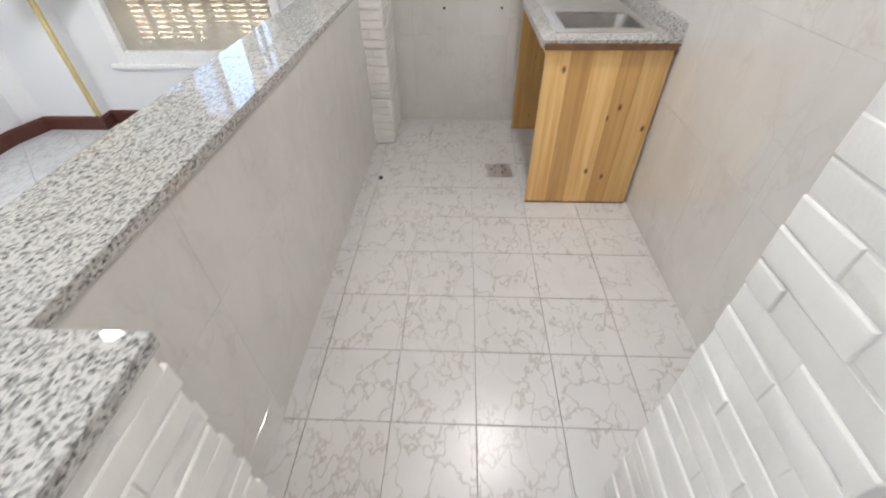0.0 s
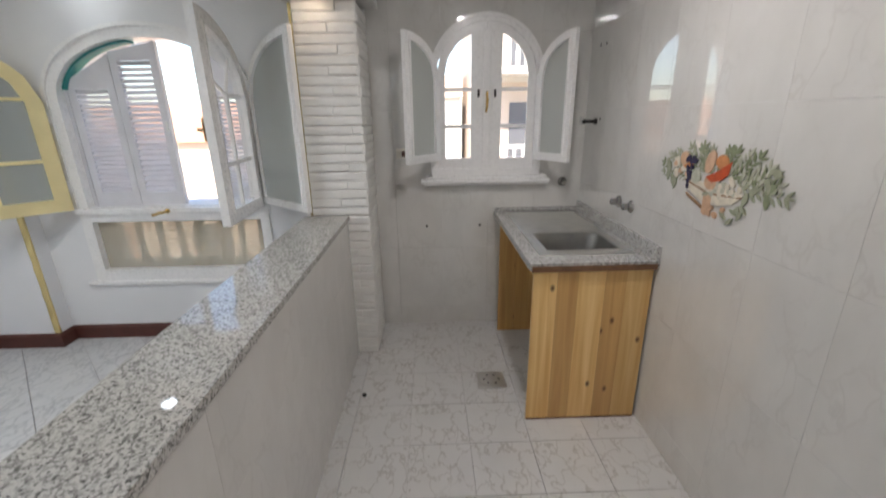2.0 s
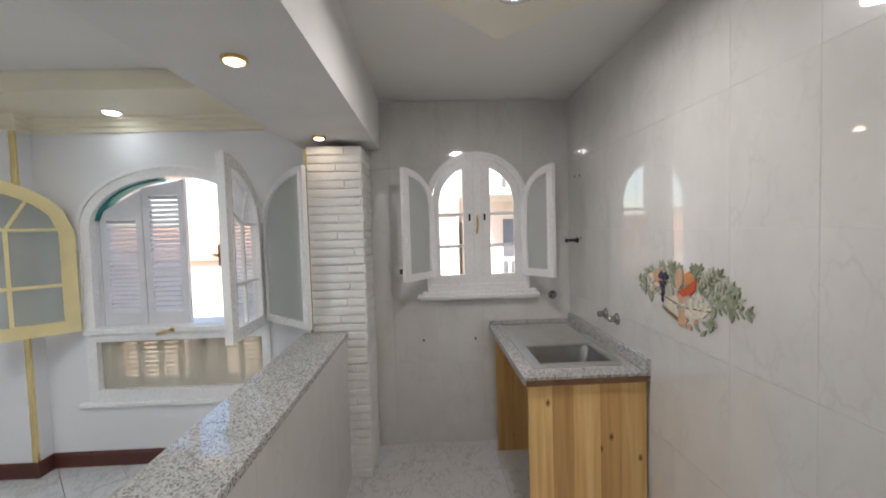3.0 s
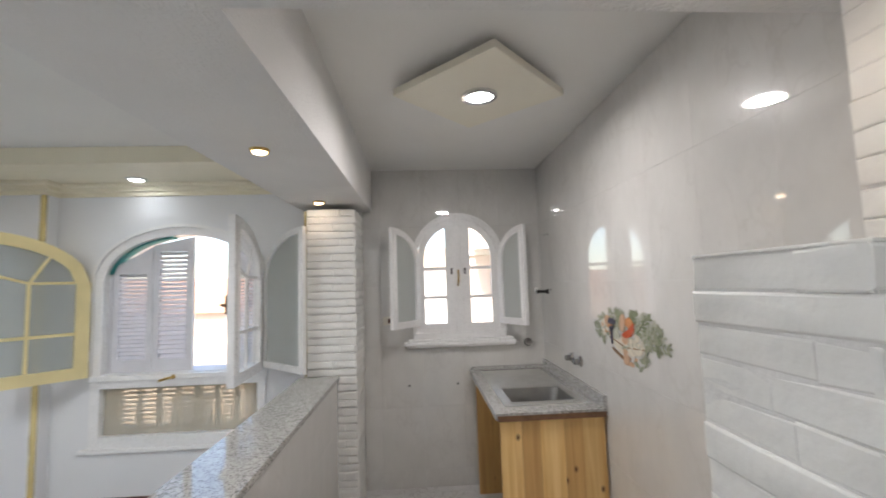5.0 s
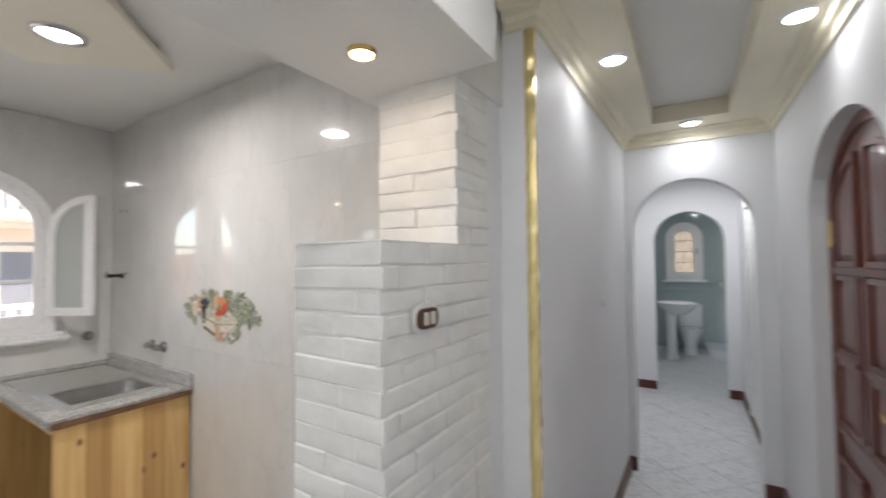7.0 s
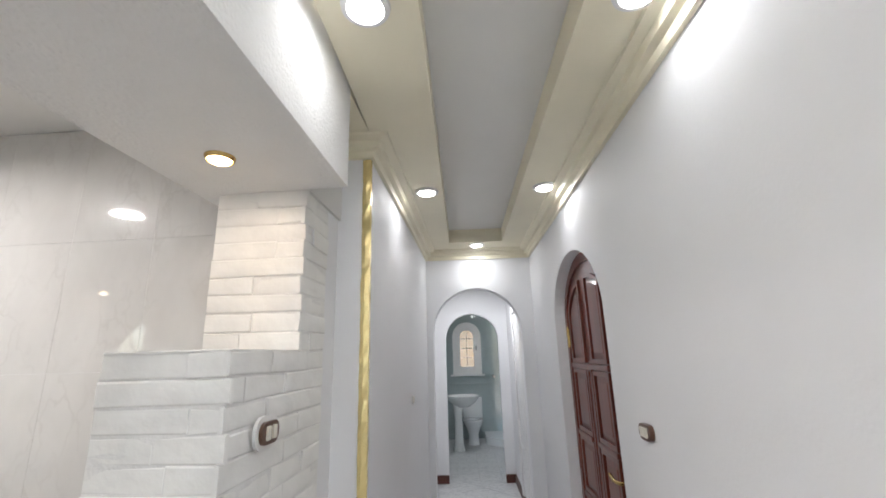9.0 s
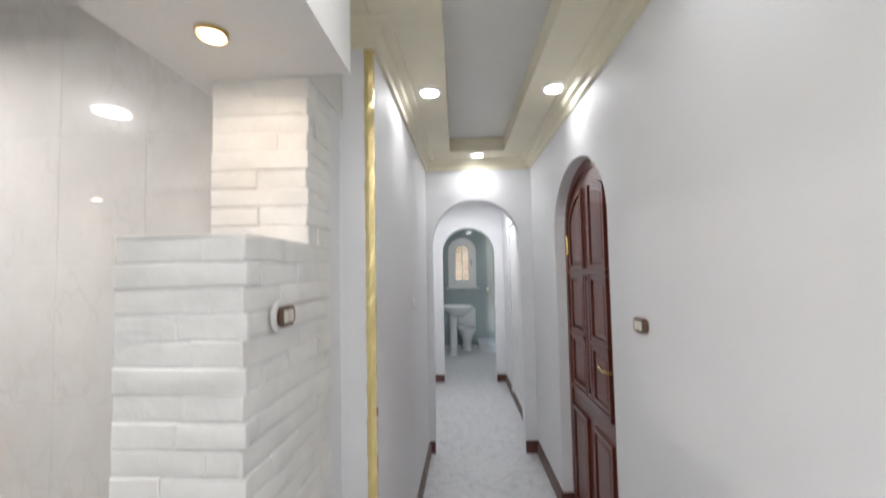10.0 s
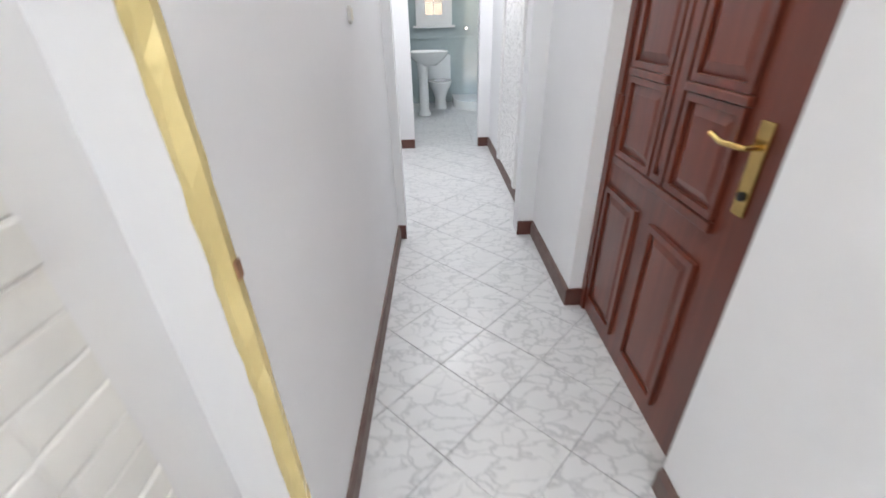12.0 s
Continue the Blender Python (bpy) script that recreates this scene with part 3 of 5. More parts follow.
# ---- arched door of red mahogany in the corridor ----
def mahogany_door():
    d = thing("door_1", "closed arched red mahogany panel door with brass handle", "door", MC @ Vector((DU0, CW, 0)), kind="structure")
    v0 = CW - 0.078
    W = DU1 - DU0
    to = on_xz
    outer, inner = gate(DU0, DU1, 0, 1.78, 0.37), gate(DU0 + 0.06, DU1 - 0.045, 0, 1.78, 0.31)
    part("door_frame", ring(outer, inner, to, v0 - 0.03, v0 + 0.012, shut=False), MAHOGANY, d, "dark varnished frame", MC)
    leaf = part("door_leaf", prism(gate(DU0 + 0.062, DU1 - 0.047, 0.006, 1.78, 0.308), to, v0 - 0.035, v0), MAHOGANY, d, "", MC)

    def raised(a0, a1, z0, z1, top=None):
        """A raised panel in its moulding; a runs from the hinges to the lock."""
        u0, u1 = DU1 - a1, DU1 - a0
        if top is None:
            o, i1, i2 = rect(u0, u1, z0, z1), rect(u0 + 0.022, u1 - 0.022, z0 + 0.022, z1 - 0.022), rect(u0 + 0.055, u1 - 0.055, z0 + 0.055, z1 - 0.055)
        else:
            cu, rx, rz, sp = top
            def shape(k):
                pts = []
                for s in range(13):
                    u = u1 - k + (u0 - u1 + 2 * k) * s / 12
                    q = max(0, 1 - ((u - cu) / (rx - k)) ** 2)
                    pts.append((u, sp + (rz - k) * math.sqrt(q)))
                return [(u1 - k, z0 + k)] + pts + [(u0 + k, z0 + k)]
            o, i1, i2 = shape(0), shape(0.022), shape(0.05)
        part("moulding", ring(o, i1, to, v0 - 0.004, v0 + 0.016), MAHOGANY, d, "", MC)
        b = bmesh.new()
        n = len(i1)
        lo = [b.verts.new(to(p, q, v0 + 0.0015)) for p, q in i1]
        hi = [b.verts.new(to(p, q, v0 + 0.011)) for p, q in i2]
        b.faces.new(hi)
        for k in range(n):
            b.faces.new((lo[k], lo[(k + 1) % n], hi[(k + 1) % n], hi[k]))
        part("panel", b, MAHOGANY, d, "", MC)

    raised(0.075, 0.35, 0.095, 0.685), raised(0.455, 0.73, 0.095, 0.685)
    cu, rx, rz, sp = (DU0 + DU1) / 2, W / 2 - 0.1, 0.235, 1.78
    for z0, z1 in ((0.83, 1.125), (1.155, 1.5)):
        raised(0.105, 0.375, z0, z1), raised(0.485, 0.735, z0, z1)
    raised(0.105, 0.375, 1.54, 1.9, (cu, rx, rz, sp)), raised(0.485, 0.735, 1.54, 1.9, (cu, rx, rz, sp))
    raised(0.39, 0.47, 0.83, 1.52)
    part("rail", box(DU1 - 0.745, DU1 - 0.095, v0 + 0.0005, v0 + 0.02, 1.505, 1.535, 0.004), MAHOGANY, d, "", MC)
    for a in (0.095, 0.475):
        part("rail", box(DU1 - a - 0.27, DU1 - a, v0 + 0.0005, v0 + 0.022, 1.127, 1.153, 0.006), MAHOGANY, d, "", MC)
    part("rail", box(DU1 - 0.745, DU1 - 0.095, v0 + 0.0005, v0 + 0.02, 0.795, 0.825, 0.004), MAHOGANY, d, "", MC)
    for z in (0.2, 0.935, 1.635):
        b = box(DU1 - 0.062, DU1 - 0.03, v0 - 0.002, v0 + 0.014, z, z + 0.11, 0.003)
        lathe([(0.008, z - 0.008), (0.008, z + 0.118)], 10, MC.inverted() @ MC @ Matrix.Translation((DU1 - 0.046, v0 + 0.012, 0)), b)
        part("hinge", b, BRASS if z > 1.6 else MAHOGANY, d, "pin hinge", MC)
    u = DU0 + 0.155
    h = part("door_handle", box(u - 0.022, u + 0.022, v0 - 0.001, v0 + 0.008, 0.88, 1.11, 0.004), BRASS, d, "brass backplate", MC)
    b = tube([(u, v0 + 0.004, 1.05), (u, v0 + 0.045, 1.05), (u + 0.012, v0 + 0.05, 1.05), (u + 0.07, v0 + 0.05, 1.045), (u + 0.125, v0 + 0.045, 1.055)], 0.008, 10)
    part("lever", b, BRASS, h, "brass lever", MC, True)
    part("keyhole", lathe([(0.012, 0), (0.012, 0.006), (0.006, 0.008)], 12, pose(u, v0 + 0.007, 0.93, -90)), DARK, h, "", MC)
    # The shadow in the gap beside the door, modelled as a black strip.
    part("gap_shadow", box(DU0 + 0.0005, DU0 + 0.007, CW - 0.062, CW - 0.004, 0.0, 1.76), DARK, d, "black strip drawn as the gap's shadow along the lock side", MC)
    part("screw", lathe([(0.008, 0), (0.007, 0.004)], 10, pose(u, v0, 1.42, -90)), DARK, d, "", MC)


mahogany_door()


# ---- kitchen window ----
def half_gate(x_hinge, x_mid, z0, spring, cx, R, rz, k=0.0, n=12):
    """One leaf of a two-leaf arched window: from hinge side up and over to the middle. k: inset."""
    s = 1 if x_mid > x_hinge else -1
    pts = [(x_hinge + s * k, z0 + k)]
    for i in range(n + 1):
        x = x_hinge + s * k + (x_mid - x_hinge - 2 * s * k) * i / n
        q = max(0.0, 1 - ((x - cx) / (R - k)) ** 2)
        pts.append((x, spring + (rz - k) * math.sqrt(q)))
    pts.append((x_mid - s * k, z0 + k))
    return pts


def kitchen_window():
    w = thing("window_1", "closed white arched casement window with six small panes", "window", (0.345, KY1, 1.1), kind="structure")
    cx, sp = 0.343, 1.79
    y = KY1
    part("architrave", ring(gate(-0.03, 0.716, 1.19, sp, 0.372), gate(0.012, 0.674, 1.19, sp, 0.331), on_xz, y - 0.03, y + 0.06, shut=False), WHITE_WOOD, w)
    part("architrave_bead", ring(gate(-0.035, 0.721, 1.19, sp, 0.377), gate(-0.015, 0.701, 1.19, sp, 0.357), on_xz, y - 0.042, y - 0.028, shut=False), WHITE_WOOD, w)
    b = box(-0.106, 0.785, y - 0.085, y + 0.02, 1.105, 1.13, 0.008)
    box(-0.07, 0.77, y - 0.06, y + 0.02, 1.13, 1.15, 0.006, b), box(-0.03, 0.72, y - 0.035, y + 0.02, 1.15, 1.2, 0.004, b)
    box(-0.085, 0.785, y - 0.05, y + 0.0, 1.085, 1.106, 0.006, b)
    part("window_sill", b, WHITE_WOOD, w)
    for xh, xm in ((0.014, 0.341), (0.672, 0.345)):
        s = 1 if xm > xh else -1
        leaf = part("casement", ring(half_gate(xh, xm, 1.2, sp, cx, 0.33, 0.33), half_gate(xh, xm, 1.2, sp, cx, 0.33, 0.33, 0.046), on_xz, y - 0.012, y + 0.03), WHITE_WOOD, w)
        part("bead", ring(half_gate(xh, xm, 1.2, sp, cx, 0.33, 0.33, 0.04), half_gate(xh, xm, 1.2, sp, cx, 0.33, 0.33, 0.054), on_xz, y - 0.018, y - 0.008), WHITE_WOOD, leaf)
        g0, g1 = sorted((xh + s * 0.044, xm - s * 0.06))
        part("bottom_rail", box(*sorted((xh + s * 0.04, xm - s * 0.002)), y - 0.0125, y + 0.029, 1.24, 1.268), WHITE_WOOD, leaf)
        part("meeting_stile", box(*sorted((xm, xm - s * 0.098)), y - 0.0135, y + 0.031, 1.2, 2.06), WHITE_WOOD, leaf)
        for z in (1.48, 1.715):
            part("muntin", box(g0, g1, y - 0.01, y + 0.022, z - 0.012, z + 0.012, 0.003), WHITE_WOOD, leaf)
        pane = part("pane", prism(half_gate(xh, xm, 1.2, sp, cx, 0.33, 0.33, 0.044), on_xz, y + 0.006, y + 0.01), GLASS, leaf, "clear glass")
        pane.visible_shadow = False
    part("astragal", box(0.318, 0.368, y - 0.028, y - 0.011, 1.2, 2.075, 0.006), WHITE_WOOD, w)
    b = box(0.338, 0.352, y - 0.045, y - 0.028, 1.6, 1.7, 0.003)
    merge(b, tube([(0.345, y - 0.04, 1.66), (0.345, y - 0.075, 1.655), (0.338, y - 0.085, 1.6), (0.335, y - 0.08, 1.57)], 0.008))
    part("latch", b, BRASS, w, "brass latch")
    for x in (0.29, 0.4):
        part("hook", box(x - 0.007, x + 0.007, y - 0.03, y - 0.012, 1.665, 1.715, 0.003), DARK, w)


kitchen_window()


def swung_leaf(name, width, z0, spring, rise, hinge, tip, frame_mat, pane_mat, label, stile=0.05, thick=0.03, muntins=(), fan=False):
    """An open leaf of an arched window: low at its hinges, high at its free edge."""
    d = Vector((tip[0] - hinge[0], tip[1] - hinge[1]))
    m = pose(hinge[0], hinge[1], 0, 0, 0, math.degrees(math.atan2(d.y, d.x)))
    t = thing(name, label, "window leaf", (hinge[0], hinge[1], z0))
    o = half_gate(0.0, width, z0, spring, width, width, rise)
    i1 = half_gate(0.0, width, z0, spring, width, width, rise, stile)
    part("leaf_frame", ring(o, i1, on_xz, -thick / 2, thick / 2), frame_mat, t, "", m)
    part("bead", ring(half_gate(0.0, width, z0, spring, width, width, rise, stile - 0.008), half_gate(0.0, width, z0, spring, width, width, rise, stile + 0.007), on_xz, -thick / 2 - 0.006, thick / 2 + 0.006), frame_mat, t, "", m)
    p = part("pane", prism(half_gate(0.0, width, z0, spring, width, width, rise, stile - 0.004), on_xz, -0.003, 0.003), pane_mat, t, "", m)
    p.visible_shadow = False
    for z in muntins:
        part("muntin", box(stile - 0.005, width - stile + 0.005, -0.01, 0.01, z - 0.011, z + 0.011, 0.003), frame_mat, t, "", m)
    if fan:
        x = width * 0.52
        part("muntin", box(x - 0.011, x + 0.011, -0.01, 0.01, z0 + stile, spring + 0.02, 0.003), frame_mat, t, "", m)
        b = tube([(stile, 0, spring + 0.02), (x, 0, spring + 0.02), (width - stile, 0, spring + 0.1)], 0.011, 8)
        part("muntin", b, frame_mat, t, "", m)
        part("muntin", tube([(x, 0, spring + 0.02), (x - 0.13, 0, spring + rise * 0.68)], 0.011, 8), frame_mat, t, "", m)
    for z in (z0 + 0.12, spring - 0.12):
        part("hinge", lathe([(0.009, z), (0.009, z + 0.07)], 10, m @ Matrix.Translation((-0.004, 0, 0))), WHITE_WOOD, t)
    return t, m


swung_leaf("window_leaf", 0.325, 1.262, 1.775, 0.25, (0.02, KY1 - 0.045), (-0.175, 2.80), WHITE_WOOD, SCREEN, "open white window leaf with grey insect mesh", 0.042, 0.028)
swung_leaf("window_leaf", 0.305, 1.262, 1.775, 0.25, (0.68, KY1 - 0.045), (0.82, 2.79), WHITE_WOOD, SCREEN, "open white window leaf with grey insect mesh", 0.042, 0.028)


# ---- living room window ----
def slat_leaf(parent, x0, x1, y, z0, top0, top1, n, mat, tilt=35, m=IDENT):
    """A louvred shutter leaf with a sloping head."""
    o = [(x1, z0), (x1, top1), (x0, top0), (x0, z0)]
    k = 0.045
    low = min(top0, top1) - 0.05
    i1 = [(x1 - k, z0 + 0.09), (x1 - k, low), (x0 + k, low), (x0 + k, z0 + 0.09)]
    leaf = part("shutter_leaf", ring(o, i1, on_xz, y - 0.018, y + 0.018), mat, parent, "", m)
    zz = z0 + 0.092
    step = (low - zz) / n
    for i in range(n):
        z = zz + i * step
        a, b = x0 + k, x1 - k
        s = box(a - 0.002, b + 0.002, -0.004, 0.004, -step * 0.66, step * 0.66)
        part("slat", s, mat, leaf, "", m @ Matrix.Translation((0, y, z + step / 2)) @ Matrix.Rotation(radians(-tilt), 4, "X"))


def living_window():
    w = thing("window_2", "wide white arched window with louvred shutters half open", "window", (-1.795, LY1, 0.44), kind="structure")
    y = LY1
    part("architrave", ring(gate(-2.44, -1.15, 0.95, 1.68, 0.43), gate(-2.36, -1.23, 0.95, 1.68, 0.35), on_xz, y - 0.02, y + 0.09, shut=False), WHITE_WOOD, w)
    part("architrave_bead", ring(gate(-2.445, -1.145, 0.95, 1.68, 0.435), gate(-2.42, -1.17, 0.95, 1.68, 0.41), on_xz, y - 0.034, y - 0.018, shut=False), WHITE_WOOD, w)
    part("seal", ring(arc(-1.795, 1.68, 0.563, 0.349, 100, 170), arc(-1.795, 1.68, 0.55, 0.334, 100, 170), on_xz, y + 0.02, y + 0.1, shut=False), TEAL, w, "teal rubber strip")
    b = box(-2.44, -1.15, y - 0.045, y + 0.2, 0.945, 0.985, 0.006)
    box(-2.42, -1.17, y - 0.025, y + 0.2, 0.905, 0.947, 0.004, b)
    part("window_sill", b, WHITE_WOOD, w)
    part("lower_frame", ring(rect(-2.43, -1.16, 0.455, 0.945), rect(-2.36, -1.22, 0.54, 0.89), on_xz, y - 0.022, y + 0.08), WHITE_WOOD, w)
    b = box(-2.5, -1.1, y - 0.03, y + 0.01, 0.425, 0.457, 0.008)
    part("lower_sill", b, WHITE_WOOD, w)
    pane = part("pane", box(-2.365, -1.215, y + 0.025, y + 0.03, 0.535, 0.895), FROST, w, "dusty glass of the lower light")
    pane.visible_shadow = False
    lower = part("lower_shutter", ring(rect(-2.36, -1.22, 0.53, 0.9), rect(-2.3, -1.28, 0.57, 0.86), on_xz, y + 0.1, y + 0.13), YELLOWED, w, "yellowed louvred lower shutter")
    for i in range(8):
        x = -2.3 + i * 0.1457
        wide = 0.03 if i != 4 else 0.06
        part("stile", box(x - wide / 2, x + wide / 2, y + 0.098, y + 0.132, 0.56, 0.87), YELLOWED, lower)
    for i in range(9):
        z = 0.585 + i * 0.034
        part("slat", box(-2.3, -1.28, -0.003, 0.003, -0.0125, 0.0125), YELLOWED, lower, "", Matrix.Translation((0, y + 0.118, z)) @ Matrix.Rotation(radians(-55), 4, "X"))
    left = part("shutter_frame", box(-2.375, -2.34, y + 0.04, y + 0.1, 0.985, 1.78), SHUTTER, w)
    slat_leaf(w, -2.34, -2.045, y + 0.07, 0.99, 1.79, 1.95, 22, SHUTTER, 57)
    slat_leaf(w, -2.04, -1.745, y + 0.07, 0.99, 1.96, 2.02, 24, SHUTTER, 57)
    part("shutter_pull", box(-1.765, -1.752, y + 0.035, y + 0.053, 1.48, 1.54, 0.003), WHITE_PLASTIC, w)
    # the other side's leaf, pushed open
    slat_leaf(w, 0.0, 0.36, 0.0, 0.99, 1.75, 1.98, 22, SHUTTER, -68, pose(-1.215, y + 0.13, 0, 0, 0, 156))
    b = lathe([(0.016, 0), (0.016, 0.01), (0.008, 0.014)], 12, pose(-1.82, y - 0.045, 0.965, 90))
    merge(b, tube([(-1.82, y - 0.05, 0.965), (-1.82, y - 0.085, 0.965), (-1.85, y - 0.092, 0.96), (-1.9, y - 0.09, 0.945)], 0.009))
    part("latch", b, BRASS, w, "brass latch")


living_window()
swung_leaf("window_leaf", 0.63, 0.985, 1.66, 0.38, (-2.43, LY1 - 0.05), (-2.87, 2.5), CREAM_WOOD, GREY_PANE, "open cream arched window leaf with small panes", 0.075, 0.04, (1.31, ), True)
t, m = swung_leaf("window_leaf", 0.55, 0.985, 1.66, 0.42, (-1.19, LY1 - 0.05), (-1.165, 2.42), WHITE_WOOD, GLASS, "open white arched window leaf with small panes", 0.07, 0.045, (1.31, ), True)
b = box(0.505, 0.53, -0.045, -0.02, 1.44, 1.56, 0.004)
merge(b, tube([(0.517, -0.04, 1.5), (0.517, -0.075, 1.5), (0.5, -0.08, 1.5), (0.44, -0.08, 1.49)], 0.008))
part("latch", b, DARK_BRASS, t, "dark brass latch handle", m)
swung_leaf("window_leaf", 0.545, 1.01, 1.66, 0.36, (-1.165, LY1 - 0.04), (-0.79, 2.62), WHITE_WOOD, SCREEN, "open white arched window leaf with grey insect mesh", 0.04, 0.028)


# ---- gold corner strips ----
def corner_strip(x, y, z0, z1, m, label, wide=0.03):
    t = thing("corner_strip", label, "corner strip", m @ Vector((x, y, z0)), "gold corner strips")
    b = bmesh.new()
    rng = random.Random(int(z1 * 1000 + x * 100))
    rows = []
    steps = 60
    for i in range(steps + 1):
        z = z0 + (z1 - z0) * i / steps
        j = lambda k: rng.uniform(-k, k)
        rows.append([b.verts.new(p) for p in ((x - 0.002 + j(0.0012), y + wide + j(0.002), z), (x - 0.006 + j(0.0032), y + wide * 0.5 + j(0.002), z),
                     (x - 0.004 + j(0.001), y - 0.004 + j(0.001), z), (x + 0.012 + j(0.001), y - 0.004 + j(0.001), z))])
    for p, q in zip(rows, rows[1:]):
        for k in range(3):
            b.faces.new((p[k], p[k + 1], q[k + 1], q[k]))
    o = part("strip", b, GOLD, t, "", m)
    md = o.modifiers.new("thickness", "SOLIDIFY")
    md.thickness = 0.0015
    if z0 < 0.9:
        part("nail", box(x - 0.002, x + 0.013, y - 0.009, y - 0.002, 1.0, 1.03, 0.002), RUST, t, "dark mark on the strip", m)
    return t


corner_strip(CORNER, north(CORNER), 0.1, 2.415, MC, "wrinkled gold foil corner strip on the corridor's edge")
corner_strip(-2.72, 2.88, 0.105, 2.34, Matrix.Translation((-2.72, 2.88, 0)) @ Matrix.Rotation(radians(90), 4, "Z") @ Matrix.Translation((2.72, -2.88, 0)), "gold foil corner strip on the living room column")
corner_strip(-0.782, 2.69, 0.972, 2.14, IDENT, "gold foil corner strip beside the brick pillar", 0.03)

# ---- bar top of granite ----
bt = thing("bar_top", "polished speckled grey granite top on the bar wall", "worktop", (-0.68, 1.5, BAR - 0.03))
part("slab", box(-0.825, KX0 + 0.013, 0.275, 1.449, BAR - 0.03, BAR, 0.002), GRANITE, bt)
part("slab", box(-0.825, KX0 + 0.0125, 1.45, 2.685, BAR - 0.03, BAR, 0.002), GRANITE, bt)
tagged(part("pier_top", box(-0.835, -0.366, -0.025, 0.274, BAR - 0.03, BAR, 0.003), GRANITE), "polished speckled granite slab on the brick pier", "worktop")


# ---- sink unit ----
def sink_unit():
    t = thing("sink_cabinet", "open knotty pine sink cabinet with two plank sides", "cabinet", (0.72, 2.5, 0))
    x0, x1 = 0.44, 1.015
    edges = [x0, 0.555, 0.6585, 0.788, 0.891, x1]
    for y, nm in ((1.973, "front_panel"), (2.94, "back_panel")):
        pnl = part(nm, box(x0 + 0.004, x1 - 0.004, y + 0.004, y + 0.02, 0.004, 0.853), PINE, t)
        for k, (a, b) in enumerate(zip(edges, edges[1:])):
            # Back planks are all dark: browner wood, with their shade put into the colour.
            pine = PINE if y < 2 and k not in (1, 3) else PINE_DARK
            o = part("plank", box(a - (a + b) / 2 + 0.0002, b - (a + b) / 2 - 0.0002, -0.002, 0.018, -0.427, 0.427, 0.0008), pine, pnl)
            o.location = ((a + b) / 2, y, 0.4275)
    part("base_edge", box(x0 + 0.001, x1 - 0.001, 1.9685, 1.9708, 0.0005, 0.01, 0.0008), RUST, t, "dark damp edge at the floor")
    part("top_rail", box(x0 + 0.01, x0 + 0.035, 1.995, 2.94, 0.805, 0.853, 0.002), PINE, t)
    g = thing("sink_counter", "speckled granite sink counter with upstands along the walls", "worktop", (0.72, 2.5, 0.855))
    bx0, bx1, by0, by1 = 0.53, 0.93, 2.12, 2.47
    part("slab", ring(rect(0.415, 1.03, 1.955, KY1 - 0.001), rect(0.5, 0.955, 2.08, 3.0), on_xy, 0.855, 0.89), GRANITE, g)
    part("edge_strip", box(0.425, 1.02, 1.9525, 1.9545, 0.847, 0.877, 0.0008), RUST, g, "stained strip along the front edge")
    part("upstand", box(1.005, 1.0295, 1.957, KY1 - 0.03, 0.8905, 0.96, 0.003), GRANITE, g)
    part("upstand", box(0.42, 1.0295, KY1 - 0.028, KY1 - 0.001, 0.8905, 0.915, 0.003), GRANITE, g)
    s = thing("sink", "stainless steel sink with drainboard and square bowl", "sink", (0.73, 2.3, 0.885))
    b = ring(rect(0.49, 0.965, 2.07, 3.01), rect(bx0, bx1, by0, by1), on_xy, 0.8895, 0.894)
    part("drainboard", b, STEEL, s)
    b = bmesh.new()
    prev = None
    for inset, z, rad in ((0, 0.894, 0.05), (0.012, 0.887, 0.05), (0.03, 0.775, 0.055), (0.07, 0.75, 0.06)):
        row = []
        for cx, cy, a0 in ((bx1, by1, 0), (bx0, by1, 90), (bx0, by0, 180), (bx1, by0, 270)):
            sx, sy = (1 if cx == bx1 else -1), (1 if cy == by1 else -1)
            for k in range(5):
                a = radians(a0 + 22.5 * k)
                row.append(b.verts.new((cx - sx * (inset + rad) + rad * math.cos(a), cy - sy * (inset + rad) + rad * math.sin(a), z)))
        if prev:
            for k in range(20):
                b.faces.new((prev[k], prev[(k + 1) % 20], row[(k + 1) % 20], row[k]))
        prev = row
    b.faces.new(prev)
    part("bowl", b, BOWL, s, "", None, True)
    b = ring(rect(bx0 - 0.006, bx1 + 0.006, by0 - 0.006, by1 + 0.006), rect(bx0 + 0.012, bx1 - 0.012, by0 + 0.012, by1 - 0.012), on_xy, 0.8905, 0.8965)
    part("rim", b, STEEL, s)
    part("drain", lathe([(0.035, 0.751), (0.035, 0.755), (0.02, 0.753)], 16, Matrix.Translation((0.73, 2.3, 0))), CHROME, s)


sink_unit()

# ---- pipes and taps on the kitchen walls ----
for y in (2.45, 2.305):
    k = thing("tap_stub", "capped chrome water pipe stub in the tiled wall", "tap", (KX1, y, 1.075), "capped water pipe stubs")
    part("rose", lathe([(0.034, 0), (0.033, 0.004), (0.022, 0.016), (0.014, 0.02)], 20, pose(KX1, y, 1.075, 0, -90)), DULL_CHROME, k, "", None, True)
    part("cap", lathe([(0.015, 0.018), (0.019, 0.022), (0.019, 0.045), (0.013, 0.05)], 12, pose(KX1, y, 1.075, 0, -90)), DULL_CHROME, k)
k = thing("tap_stub", "capped chrome water pipe stub under the window sill", "tap", (0.9, KY1, 1.095), "capped water pipe stubs")
part("rose", lathe([(0.033, 0), (0.032, 0.004), (0.02, 0.016)], 20, pose(0.9, KY1, 1.095, 90)), DULL_CHROME, k, "", None, True)
